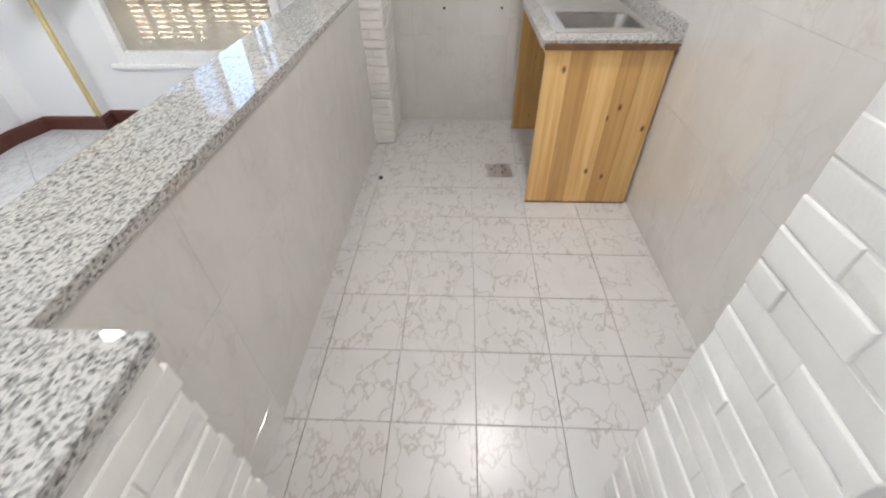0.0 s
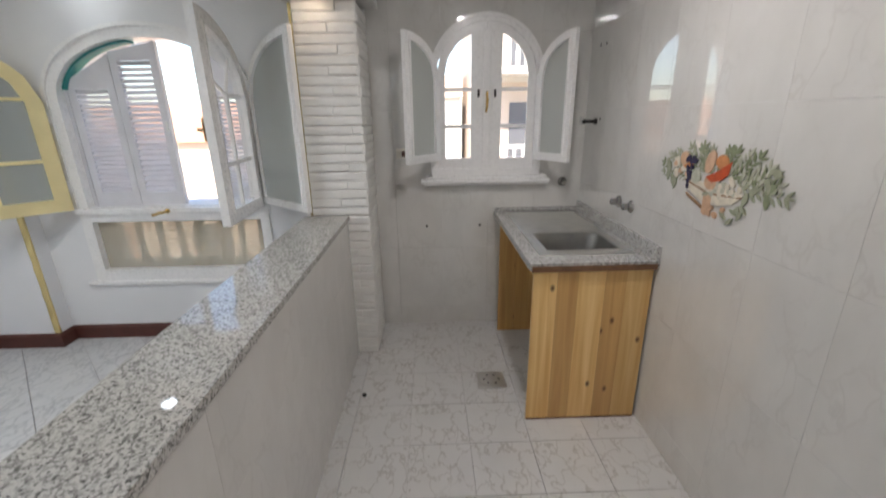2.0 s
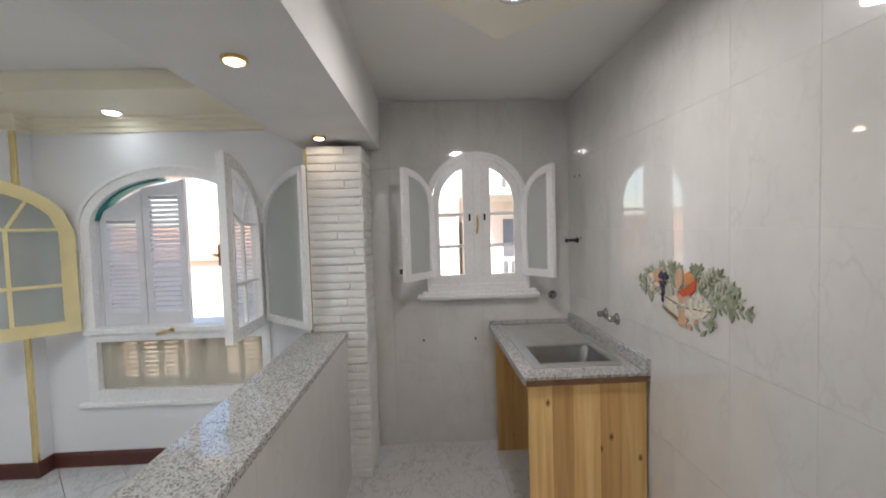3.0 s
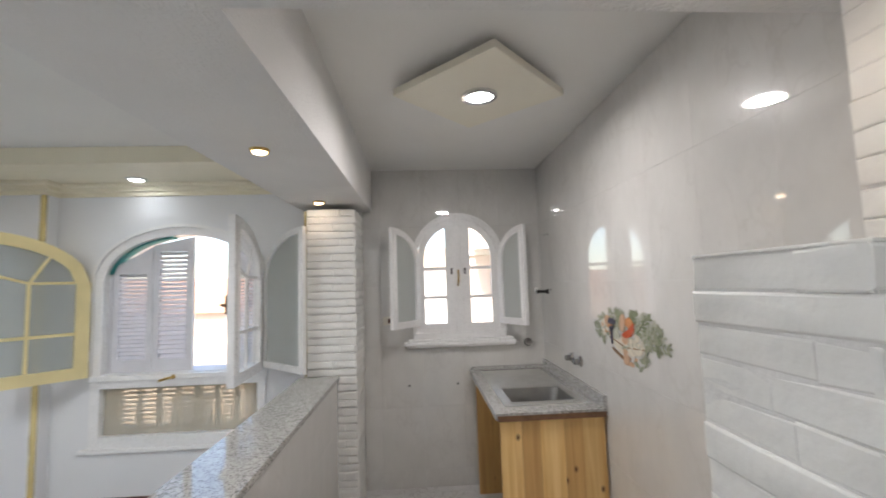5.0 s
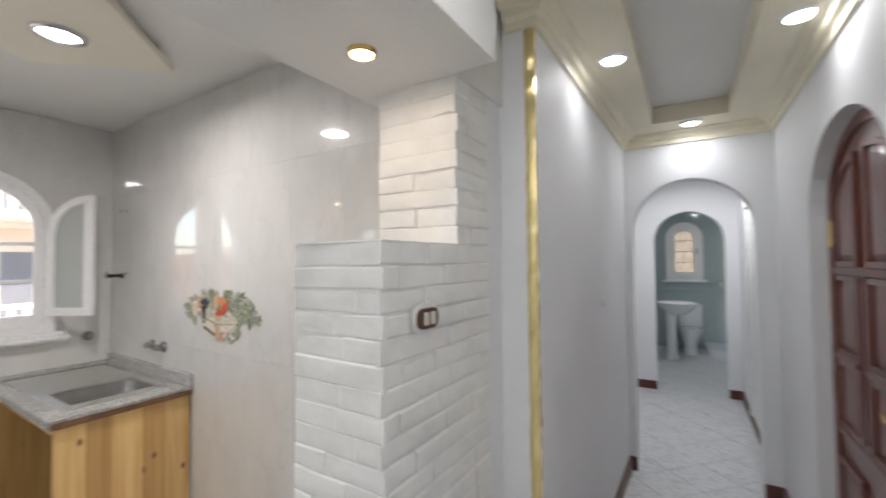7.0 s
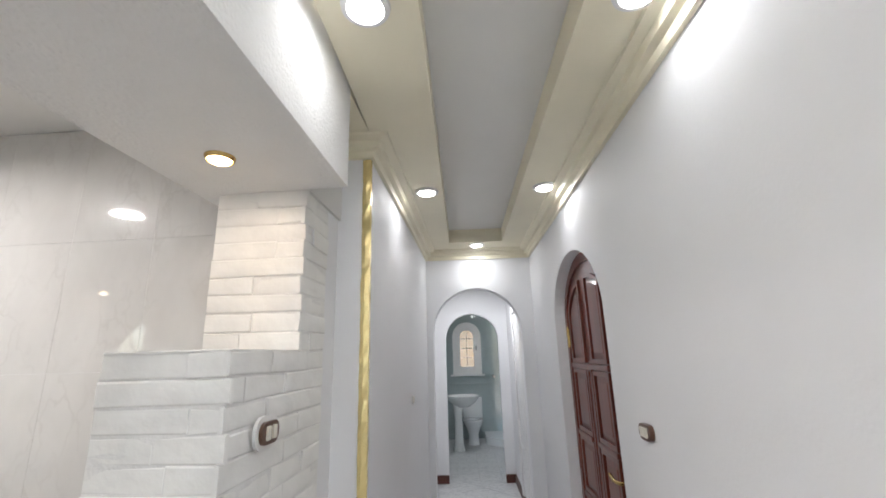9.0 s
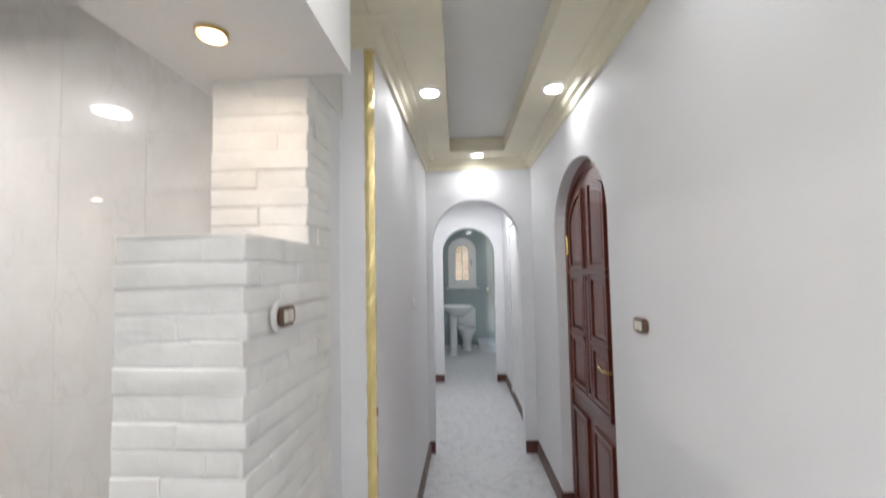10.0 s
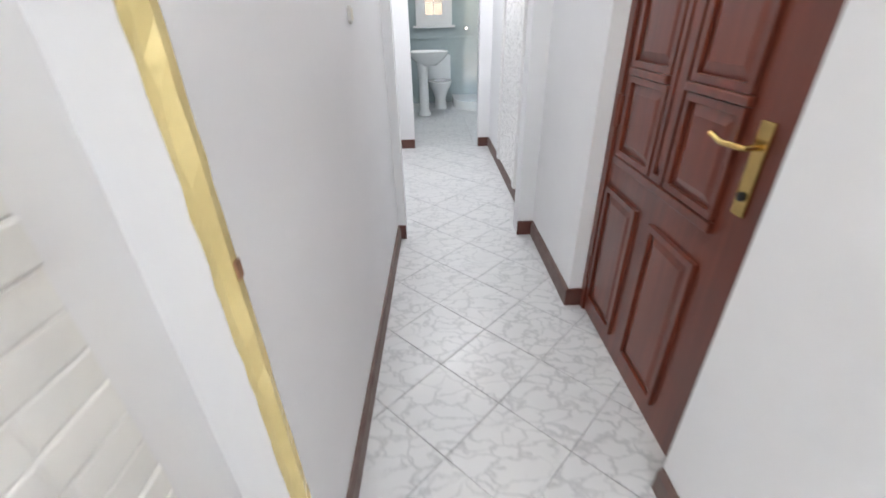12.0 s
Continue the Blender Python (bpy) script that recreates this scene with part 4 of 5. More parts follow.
part("cap", lathe([(0.015, 0.014), (0.018, 0.02), (0.018, 0.04), (0.012, 0.045)], 12, pose(0.9, KY1, 1.095, 90)), DULL_CHROME, k)
k = thing("gas_valve", "small dark metal gas valve on the tiled wall", "valve", (KX1, 2.9, 1.505))
part("body", lathe([(0.02, 0), (0.02, 0.012), (0.011, 0.016), (0.011, 0.07), (0.016, 0.075), (0.016, 0.1)], 14, pose(KX1, 2.9, 1.505, 0, -90)), DARK, k)
part("lever", box(KX1 - 0.105, KX1 - 0.09, 2.885, 2.915, 1.49, 1.535, 0.003), CHROME, k, "chrome lever")
for x, y, z, mm in ((KX1, 2.84, 1.52, (0, -90)), (KX1, 2.94, 1.955, (0, -90)), (KX1, 2.85, 1.95, (0, -90)), (-0.074, KY1, 0.786, (90, 0)), (0.313, KY1, 0.787, (90, 0)), (-0.2, KY1, 1.64, (90, 0))):
    tagged(part("wall_plug", lathe([(0.009, -0.004), (0.009, 0.002), (0.005, 0.003)], 10, pose(x, y, z, *mm)), DARK), "small dark wall plug in a tile", "wall plug", "wall plugs")
s = thing("wall_socket", "small ivory wall socket beside the kitchen window", "socket", (-0.235, KY1, 1.305))
part("plate", box(-0.275, -0.195, KY1 - 0.014, KY1 - 0.0005, 1.272, 1.34, 0.006), IVORY_PLASTIC, s)
part("insert", box(-0.235, -0.212, KY1 - 0.018, KY1 - 0.012, 1.285, 1.325, 0.003), BROWN_PLASTIC, s, "brown insert")


# ---- switches ----
def oval(w, h, r, k=0.0, n=8):
    pts = []
    for sx, sz, a0 in ((1, 1, 0), (-1, 1, 90), (-1, -1, 180), (1, -1, 270)):
        for i in range(n + 1):
            a = radians(a0 + 90 * i / n)
            rr = max(r - k, 0.001)
            pts.append((sx * (w / 2 - r) + rr * math.cos(a), sz * (h / 2 - r) + rr * math.sin(a)))
    return pts


def light_switch(m, keys, plate, label):
    """Local x along the wall, z up, front towards -y."""
    s = thing("light_switch", label, "switch", m.translation)
    if plate:
        part("plate", prism(oval(0.112, 0.078, 0.036), on_xz, -0.009, 0.0), WHITE_PLASTIC, s, "white surround", m)
    part("cover", prism(oval(0.086, 0.052, 0.022), on_xz, -0.018, -0.001), BROWN_PLASTIC, s, "", m)
    w = 0.06 / keys
    for i in range(keys):
        x = -0.03 + w * i
        part("key", box(x + 0.012 / keys, x + w - 0.012 / keys, -0.023, -0.016, -0.016, 0.016, 0.002), IVORY_PLASTIC, s, "ivory rocker", m)


light_switch(pose(0.678, 0.119, 1.435), 2, True, "brown double light switch in a white surround on painted brick")
light_switch(MC @ pose(-0.02, CW, 1.335, 0, 0, 180), 3, False, "brown triple light switch on the white wall")
sm = MC @ pose(1.15, north(1.15), 1.34)
s = thing("light_switch", "small grey switch on the corridor wall", "switch", sm.translation)
part("cover", prism(oval(0.034, 0.055, 0.014), on_xz, -0.01, 0), STEEL, s, "", sm)
part("key", box(-0.012, 0.012, -0.016, -0.011, -0.018, 0.018, 0.002), IVORY_PLASTIC, s, "", sm)


# ---- lamps ----
def downlight(x, y, z, lens, rim, label, watts, colour, r=0.05, edge=0.016):
    t = thing("ceiling_lamp", label, "lamp", (x, y, z))
    at = Matrix.Translation((x, y, z))
    part("rim", lathe([(r + edge, 0.0), (r + edge - 0.002, -0.008), (r, -0.012), (r - 0.004, -0.004)], 28, at), rim, t, "", None, True)
    part("lens", lathe([(r - 0.002, -0.003), (r * 0.8, -0.014), (r * 0.45, -0.02), (0.004, -0.022)], 28, at), lens, t, "bright lens", None, True)
    lamp(x, y, z - 0.03, watts, colour, r * 2)


# The pair at u = -1.95 is unseen, added to brighten the hall and pier.
for u, v, watts in ((0.63, -0.16, 0.24), (0.63, -0.82, 0.2), (1.85, -0.475, 0.42), (-0.66, -0.11, 0.22), (-0.66, -0.815, 0.15), (-1.95, -0.11, 1.12), (-1.95, -0.815, 1.12)):
    p = MC @ Vector((u, v, HALL_TOP))
    downlight(p.x, p.y, p.z, GLOW_WHITE, WHITE_PLASTIC, "round white recessed lamp in the cream ceiling, seen or added as fill", watts, COOL)
# Only the first is seen; the other two are added as daylight fill.
for x, y, watts in ((-2.03, 2.81, 0.12), (-1.9, 1.3, 2.4), (-3.0, 0.7, 3.4)):
    downlight(x, y, LIVE_TOP, GLOW_WHITE, WHITE_PLASTIC, "round white recessed lamp in the cream ceiling, seen or added as fill", watts, DAY)
for x, y, climb, watts in ((-0.655, 2.575, 0.035, 0.07), (-0.612, 1.395, 0.014, 0.16), (0.612, 0.268, 0.0, 0.2)):
    downlight(x, y, SOFFIT + climb, GLOW_WARM, BRASS, "small warm spotlight with brass rim in the soffit", watts, WARM, 0.034, 0.006)
p = MC @ Vector((3.4, -0.5, 2.5))
downlight(p.x, p.y, p.z, GLOW_WHITE, WHITE_PLASTIC, "round white lamp in the lobby ceiling", 3.0, COOL)
# This bathroom lamp is unseen, added to brighten the room.
p = MC @ Vector((5.9, -0.6, 2.5))
downlight(p.x, p.y, p.z, GLOW_WHITE, WHITE_PLASTIC, "round white lamp added unseen in the bathroom ceiling", 1.3, COOL)


def plate_lamp(x, y, z, half, turn, lens, rim, colour, watts, label, top):
    t = thing("plate_lamp", label, "lamp", (x, y, z))
    m = pose(x, y, 0, 0, 0, turn)
    part("plate", box(-half, half, -half, half, z, z + 0.035, 0.004), PALE_CREAM, t, "", m)
    part("spacer", box(-half * 0.55, half * 0.55, -half * 0.55, half * 0.55, z + 0.035, top), CEILING, t, "", m)
    at = Matrix.Translation((x, y, z))
    part("rim", lathe([(0.085, 0.0), (0.083, -0.01), (0.066, -0.014), (0.06, -0.003)], 30, at), rim, t, "", None, True)
    part("lens", lathe([(0.064, -0.004), (0.05, -0.012), (0.025, -0.016), (0.004, -0.017)], 30, at), lens, t, "bright lens", None, True)
    lamp(x, y, z - 0.03, watts, colour, 0.16)


plate_lamp(0.33, 1.56, 2.465, 0.285, 45, GLOW_WHITE, CHROME, NEUTRAL, 3.2, "square cream ceiling plate with a bright round lamp", KTOP)
plate_lamp(-2.25, 1.45, 2.44, 0.3, 45, GLOW_WARM, BRASS, WARM, 1.0, "square cream ceiling plate with a warm round lamp", LIVE_TOP + 0.112)


# ---- fruit bowl print on the tiles ----
def fruit_print():
    t = thing("fruit_mural", "colourful printed bowl of fruit with leaves on the tiles", "mural", (KX1, 1.7, 1.34))
    inks = {n: material("ink_" + n, c, 0.15, vary=0.12, scale=40) for n, c in {
        "sage": (0.34, 0.36, 0.26), "moss": (0.22, 0.25, 0.15), "pale": (0.5, 0.5, 0.4), "navy": (0.025, 0.02, 0.06), "red": (0.55, 0.09, 0.03),
        "orange": (0.62, 0.26, 0.1), "peach": (0.62, 0.4, 0.26), "cream": (0.74, 0.68, 0.56), "brown": (0.25, 0.14, 0.07)}.items()}
    rng = random.Random(7)
    x = KX1 - 0.001
    depth = [0]

    def blot(name, ink, pts):
        depth[0] += 1
        k = 0.0004 + 0.00002 * depth[0]
        part(name, prism(pts, on_yz, x - k, x), inks[ink], t)

    def ell(cy, cz, ry, rz, turn=0, n=14):
        c, s = math.cos(radians(turn)), math.sin(radians(turn))
        return [(cy + ry * math.cos(a) * c - rz * math.sin(a) * s, cz + ry * math.cos(a) * s + rz * math.sin(a) * c) for a in [math.tau * i / n for i in range(n)]]

    def leaf(cy, cz, length, turn, ink, wide=0.3):
        pts = []
        for i in range(7):
            a = i / 6
            pts.append((a * length, wide * length * math.sin(math.pi * a) * 0.5))
        for i in range(5, 0, -1):
            a = i / 6
            pts.append((a * length, -wide * length * math.sin(math.pi * a) * 0.5))
        c, s = math.cos(radians(turn)), math.sin(radians(turn))
        blot("leaf", ink, [(cy + p * c - q * s, cz + p * s + q * c) for p, q in pts])

    Y = lambda a: 2.03 - a * 0.655      # a: 0 at the window side, 1 at the entrance side
    Z = lambda b: 1.17 + b * 0.305
    # sprays of paired leaflets fanned out behind the fruit
    for k in range(17):
        ang = 4 + 172 * k / 16 + rng.uniform(-5, 5)
        c, q = math.cos(radians(ang)), math.sin(radians(ang))
        reach = 0.19 + 0.055 * abs(c) + rng.uniform(-0.02, 0.015)
        y0, z0 = Y(0.5) + 0.1 * c, Z(0.4)
        ink = rng.choice(("sage", "sage", "moss", "pale"))
        for i in range(7):
            d = reach * (0.3 + 0.7 * i / 6)
            py, pz = y0 + d * c * 0.95, z0 + d * q * (0.66 - 0.08 * abs(c))
            for side in (-1, 1):
                leaf(py, pz, rng.uniform(0.028, 0.042), ang + side * rng.uniform(30, 55), ink if rng.random() < 0.85 else "moss", rng.uniform(0.25, 0.36))
        leaf(y0 + reach * c * 0.95, z0 + reach * q * 0.62, 0.04, ang, ink, 0.3)
    # broad leaves that hang at both ends
    for a, z, turn in ((0.02, 0.62, 235), (0.05, 0.5, 265), (0.1, 0.42, 250), (0.15, 0.4, 280), (0.86, 0.52, 300), (0.92, 0.45, 265), (0.97, 0.55, 320), (0.99, 0.62, 20), (0.8, 0.4, 290), (0.9, 0.6, 250)):
        leaf(Y(a), Z(z), 0.058, turn, rng.choice(("sage", "moss")), 0.42)
    blot("bowl", "cream", [(Y(0.24), Z(0.42)), (Y(0.78), Z(0.36)), (Y(0.7), Z(0.22)), (Y(0.57), Z(0.15)), (Y(0.42), Z(0.17)), (Y(0.3), Z(0.27))])
    blot("bowl_rim", "brown", [(Y(0.25), Z(0.4)), (Y(0.5), Z(0.29)), (Y(0.76), Z(0.33)), (Y(0.76), Z(0.31)), (Y(0.5), Z(0.265)), (Y(0.25), Z(0.375))])
    blot("bowl_foot", "peach", [(Y(0.46), Z(0.26)), (Y(0.53), Z(0.26)), (Y(0.54), Z(0.0)), (Y(0.46), Z(0.02))])
    blot("bowl_band", "brown", [(Y(0.28), Z(0.22)), (Y(0.46), Z(0.1)), (Y(0.46), Z(0.06)), (Y(0.3), Z(0.17))])
    for i in range(24):
        blot("berry", rng.choice(("pale", "cream")), ell(Y(rng.uniform(0.52, 0.74)), Z(rng.uniform(0.28, 0.5)), 0.011, 0.011))
    for i in range(16):
        blot("flower", rng.choice(("cream", "peach", "orange")), ell(Y(rng.uniform(0.12, 0.3)), Z(rng.uniform(0.42, 0.66)), 0.014, 0.012))
    blot("apple", "peach", ell(Y(0.22), Z(0.66), 0.03, 0.028))
    blot("fruit", "orange", ell(Y(0.57), Z(0.68), 0.034, 0.026))
    blot("fruit", "peach", ell(Y(0.5), Z(0.42), 0.035, 0.03)), blot("fruit", "pale", ell(Y(0.36), Z(0.45), 0.03, 0.028))
    blot("melon_slice", "peach", ell(Y(0.47), Z(0.66), 0.026, 0.045, 15))
    blot("melon_slice", "red", [(Y(0.45), Z(0.47)), (Y(0.55), Z(0.57)), (Y(0.645), Z(0.7)), (Y(0.635), Z(0.55)), (Y(0.58), Z(0.46)), (Y(0.51), Z(0.42))])
    for i in range(26):
        b = rng.random()
        blot("grape", "navy", ell(Y(0.29 + rng.uniform(-0.05, 0.05) * b), Z(0.3 + 0.38 * b), 0.0105, 0.0105))
    for i in range(8):
        blot("blossom", "peach", ell(Y(rng.uniform(0.48, 0.64)), Z(rng.uniform(0.02, 0.18)), 0.01, 0.009))
    for i in range(8):
        leaf(Y(rng.uniform(0.5, 0.8)), Z(rng.uniform(0.05, 0.3)), 0.045, rng.uniform(180, 360), "sage", 0.35)


fruit_print()

# ---- floor drain, dirt, cable ----
d = thing("floor_drain", "square worn steel floor drain in the kitchen tiles", "drain", (0.305, 2.325, 0))
part("grate", ring(rect(0.22, 0.39, 2.24, 2.41), [(0.305 + 0.055 * math.cos(a), 2.325 + 0.055 * math.sin(a)) for a in (radians(-45), radians(45), radians(135), radians(225))], on_xy, 0.0005, 0.004), STEEL, d)
part("cover", lathe([(0.078, 0.001), (0.075, 0.006), (0.05, 0.007), (0.02, 0.009), (0.004, 0.009)], 24, Matrix.Translation((0.305, 2.325, 0))), STEEL, d)
for i in range(6):
    a = math.tau * i / 6
    part("slot", box(0.305 + 0.045 * math.cos(a) - 0.006, 0.305 + 0.045 * math.cos(a) + 0.006, 2.325 + 0.045 * math.sin(a) - 0.006, 2.325 + 0.045 * math.sin(a) + 0.006, 0.005, 0.0082), DARK, d)
tagged(part("pipe_cap", lathe([(0.013, 0), (0.012, 0.012), (0.006, 0.015)], 10, Matrix.Translation((-0.455, 2.21, 0.0)), None), DARK), "small black pipe cap on the kitchen floor", "pipe cap")
tagged(part("cable", tube([(1.24, -0.935, 0.104), (1.29, -0.93, 0.085), (1.322, -0.925, 0.05), (1.337, -0.915, 0.012), (1.337, -0.88, 0.005), (1.331, -0.83, 0.005), (1.329, -0.793, 0.005)], 0.0045), WHITE_PLASTIC), "short white cable end lying on the hall floor", "cable")

# ---- bathroom ----
def bathroom():
    s = thing("wash_basin", "white ceramic pedestal wash basin in the bathroom", "basin", MC @ Vector((6.14, -0.19, 0)))
    at = Matrix.Translation((6.14, -0.2, 0))
    prof = [(0.1, 0.0), (0.1, 0.03), (0.075, 0.08), (0.07, 0.5), (0.085, 0.7), (0.1, 0.74)]
    part("pedestal", lathe(prof, 24, at), CERAMIC, s, "", MC, True)
    b = lathe([(0.09, 0.7), (0.16, 0.76), (0.215, 0.83), (0.235, 0.885), (0.225, 0.895), (0.19, 0.885), (0.14, 0.82), (0.05, 0.79)], 30)
    b.transform(Matrix.Translation((6.14, -0.285, 0)) @ Matrix.Diagonal((1.05, 1.24, 1, 1)))
    part("bowl", b, CERAMIC, s, "", MC, True)
    w = thing("toilet", "white ceramic toilet with open lid by the bathroom wall", "toilet", MC @ Vector((6.7, -0.45, 0)))
    b = lathe([(0.11, 0.0), (0.1, 0.05), (0.09, 0.16), (0.13, 0.27), (0.18, 0.36), (0.185, 0.4), (0.15, 0.4), (0.1, 0.3)], 26)
    b.transform(Matrix.Translation((6.67, -0.46, 0)) @ Matrix.Diagonal((1.3, 1, 1, 1)))
    part("bowl", b, CERAMIC, w, "", MC, True)
    b = bmesh.new()
    o = [(6.67 + 0.25 * math.cos(a), -0.46 + 0.19 * math.sin(a)) for a in [math.tau * i / 24 for i in range(24)]]
    i1 = [(6.67 + 0.16 * math.cos(a), -0.46 + 0.11 * math.sin(a)) for a in [math.tau * i / 24 for i in range(24)]]
    part("seat", ring(o, i1, on_xy, 0.402, 0.425, b), CERAMIC, w, "", MC)
    part("lid", prism([(-0.46 + 0.18 * math.cos(a), 0.6 + 0.19 * math.sin(a)) for a in [math.tau * i / 24 for i in range(24)]], on_yz, 6.89, 6.91), CERAMIC, w, "raised lid", MC)
    part("tank", box(6.94, 7.13, -0.65, -0.27, 0.4, 0.78, 0.02), CERAMIC, w, "", MC)
    c = thing("shower_tray", "raised white shower tray in the bathroom corner", "shower tray", MC @ Vector((6.8, -1.0, 0)))
    pts = [(7.14, -0.68), (7.14, -1.37), (6.32, -1.37), (6.32, -1.1)] + [(6.74 + 0.42 * math.cos(a), -1.1 + 0.42 * math.sin(a)) for a in [radians(180 - 90 * i / 8) for i in range(9)]]
    part("tray", prism(pts, on_xy, 0.0, 0.13), CERAMIC, c, "", MC)
    k = thing("shower_tap", "small chrome tap on the bathroom wall", "tap", MC @ Vector((7.15, -0.915, 1.15)))
    part("body", lathe([(0.035, 0), (0.03, 0.02), (0.016, 0.03), (0.016, 0.08), (0.025, 0.085), (0.022, 0.11)], 14, pose(BATH, -0.915, 1.15, 0, -90)), CHROME, k, "", MC, True)
    w = thing("window_3", "small white arched bathroom window with frosted panes", "window", MC @ Vector((BATH, -0.4, 1.2)), kind="structure")
    part("window_frame", ring(gate(-0.69, -0.11, 1.2, 1.94, 0.29), gate(-0.535, -0.265, 1.35, 1.94, 0.13), on_yz, BATH - 0.03, BATH + 0.05), WHITE_WOOD, w, "", MC)
    part("bead", ring(gate(-0.61, -0.19, 1.27, 1.94, 0.21), gate(-0.585, -0.215, 1.295, 1.94, 0.185), on_yz, BATH - 0.042, BATH - 0.028), WHITE_WOOD, w, "", MC)
    pane = part("pane", prism(gate(-0.535, -0.265, 1.34, 1.94, 0.13), on_yz, BATH + 0.015, BATH + 0.02), FROST, w, "frosted glass", MC)
    pane.visible_shadow = False
    part("muntin", box(BATH + 0.0, BATH + 0.03, -0.408, -0.392, 1.34, 2.07), WHITE_WOOD, w, "", MC)
    for z in (1.52, 1.71, 1.9):
        part("muntin", box(BATH + 0.0, BATH + 0.03, -0.535, -0.265, z - 0.007, z + 0.007), WHITE_WOOD, w, "", MC)
    part("window_sill", box(BATH - 0.06, BATH + 0.001, -0.74, -0.06, 1.165, 1.199, 0.006), WHITE_WOOD, w, "", MC)
    part("latch", box(BATH - 0.06, BATH - 0.03, -0.6, -0.58, 1.66, 1.76, 0.004), DARK, w, "dark latch", MC)


bathroom()
# door lining on the lobby's south wall
dl = thing("door_2", "white painted door lining on the lobby wall", "door", MC @ Vector((3.1, CW, 0)), kind="structure")
for u in (2.65, 3.45):
    part("jamb", box(u, u + 0.08, CW - 0.006, CW + 0.03, 0.1, 2.05, 0.005), WHITE_WOOD, dl, "", MC)
part("head", box(2.65, 3.53, CW - 0.006, CW + 0.03, 2.051, 2.13, 0.005), WHITE_WOOD, dl, "", MC)
part("leaf", box(2.731, 3.449, CW - 0.006, CW + 0.012, 0.105, 2.05, 0.003), WHITE_WOOD, dl, "", MC)
part("hinge", box(2.715, 2.745, CW + 0.012, CW + 0.035, 1.75, 1.86, 0.004), CHROME, dl, "", MC)

# ---- outside ----
b = bmesh.new()
bmesh.ops.create_grid(b, x_segments=1, y_segments=1, size=400)
setting("ground", b, EARTH, "sandy street level far below the windows", Matrix.Translation((0, 0, -7)))


def building(x0, x1, y0, y1, z1, wall, trim, label, seed, balcony=True):
    """A block of flats seen from a window: storeys with windows, balconies and a parapet. Its front faces -y."""
    rng = random.Random(seed)
    t = thing("apartment_building", label, "building", ((x0 + x1) / 2, y0, -7))
    part("wall", box(x0, x1, y0, y1, -7, z1), wall, t)
    part("parapet", box(x0 - 0.1, x1 + 0.1, y0 - 0.12, y1 + 0.1, z1 + 0.002, z1 + 0.9), trim, t)
    n = max(1, int((x1 - x0) // 2.4))
    step = (x1 - x0) / n
    z = -6.2
    while z < z1 - 2.4:
        part("band", box(x0 - 0.04, x1 + 0.04, y0 - 0.06, y0 - 0.001, z - 0.35, z - 0.2), trim, t)
        for i in range(n):
            cx = x0 + (i + 0.5) * step
            if balcony and i % 2 == seed % 2:
                bal = part("balcony", box(cx - 1.05, cx + 1.05, y0 - 1.0, y0 - 0.002, z - 0.2, z - 0.02), trim, t)
                part("rail", box(cx - 1.05, cx + 1.05, y0 - 1.0, y0 - 0.9, z + 0.85, z + 0.95), FACADE_WHITE, bal)
                for k in range(9):
                    px = cx - 0.98 + k * 0.245
                    part("baluster", lathe([(0.05, z - 0.02), (0.07, z + 0.25), (0.035, z + 0.5), (0.05, z + 0.85)], 8, Matrix.Translation((px, y0 - 0.95, 0))), FACADE_WHITE, bal)
                part("balcony_door", box(cx - 0.5, cx + 0.5, y0 - 0.02, y0 + 0.02, z, z + 2.1), DARK_GLASS, t)
            else:
                wn = part("window", ring(rect(cx - 0.6, cx + 0.6, z + 0.8, z + 2.1), rect(cx - 0.5, cx + 0.5, z + 0.9, z + 2.0), on_xz, y0 - 0.06, y0 - 0.001), trim, t)
                part("pane", box(cx - 0.5, cx + 0.5, y0 - 0.02, y0 - 0.003, z + 0.9, z + 2.0), DARK_GLASS, wn)
        z += 3.0
    return t


building(1.6, 9.0, 13.0, 22.0, 5.5, FACADE_BEIGE, FACADE_WHITE, "beige rendered block of flats with white balconies", 0)
building(-3.2, 1.3, 19.0, 27.0, 2.3, FACADE_WHITE, FACADE_BEIGE, "pale rendered block of flats across the street", 1)
building(-12.5, -4.6, 11.0, 20.0, 1.0, FACADE_BEIGE, PINKISH, "sunlit beige block of flats with terracotta trim", 0)
building(10.5, 13.5, -8.0, 6.0, 6.0, FACADE_BEIGE, FACADE_WHITE, "beige rendered neighbouring block of flats", 1, False)


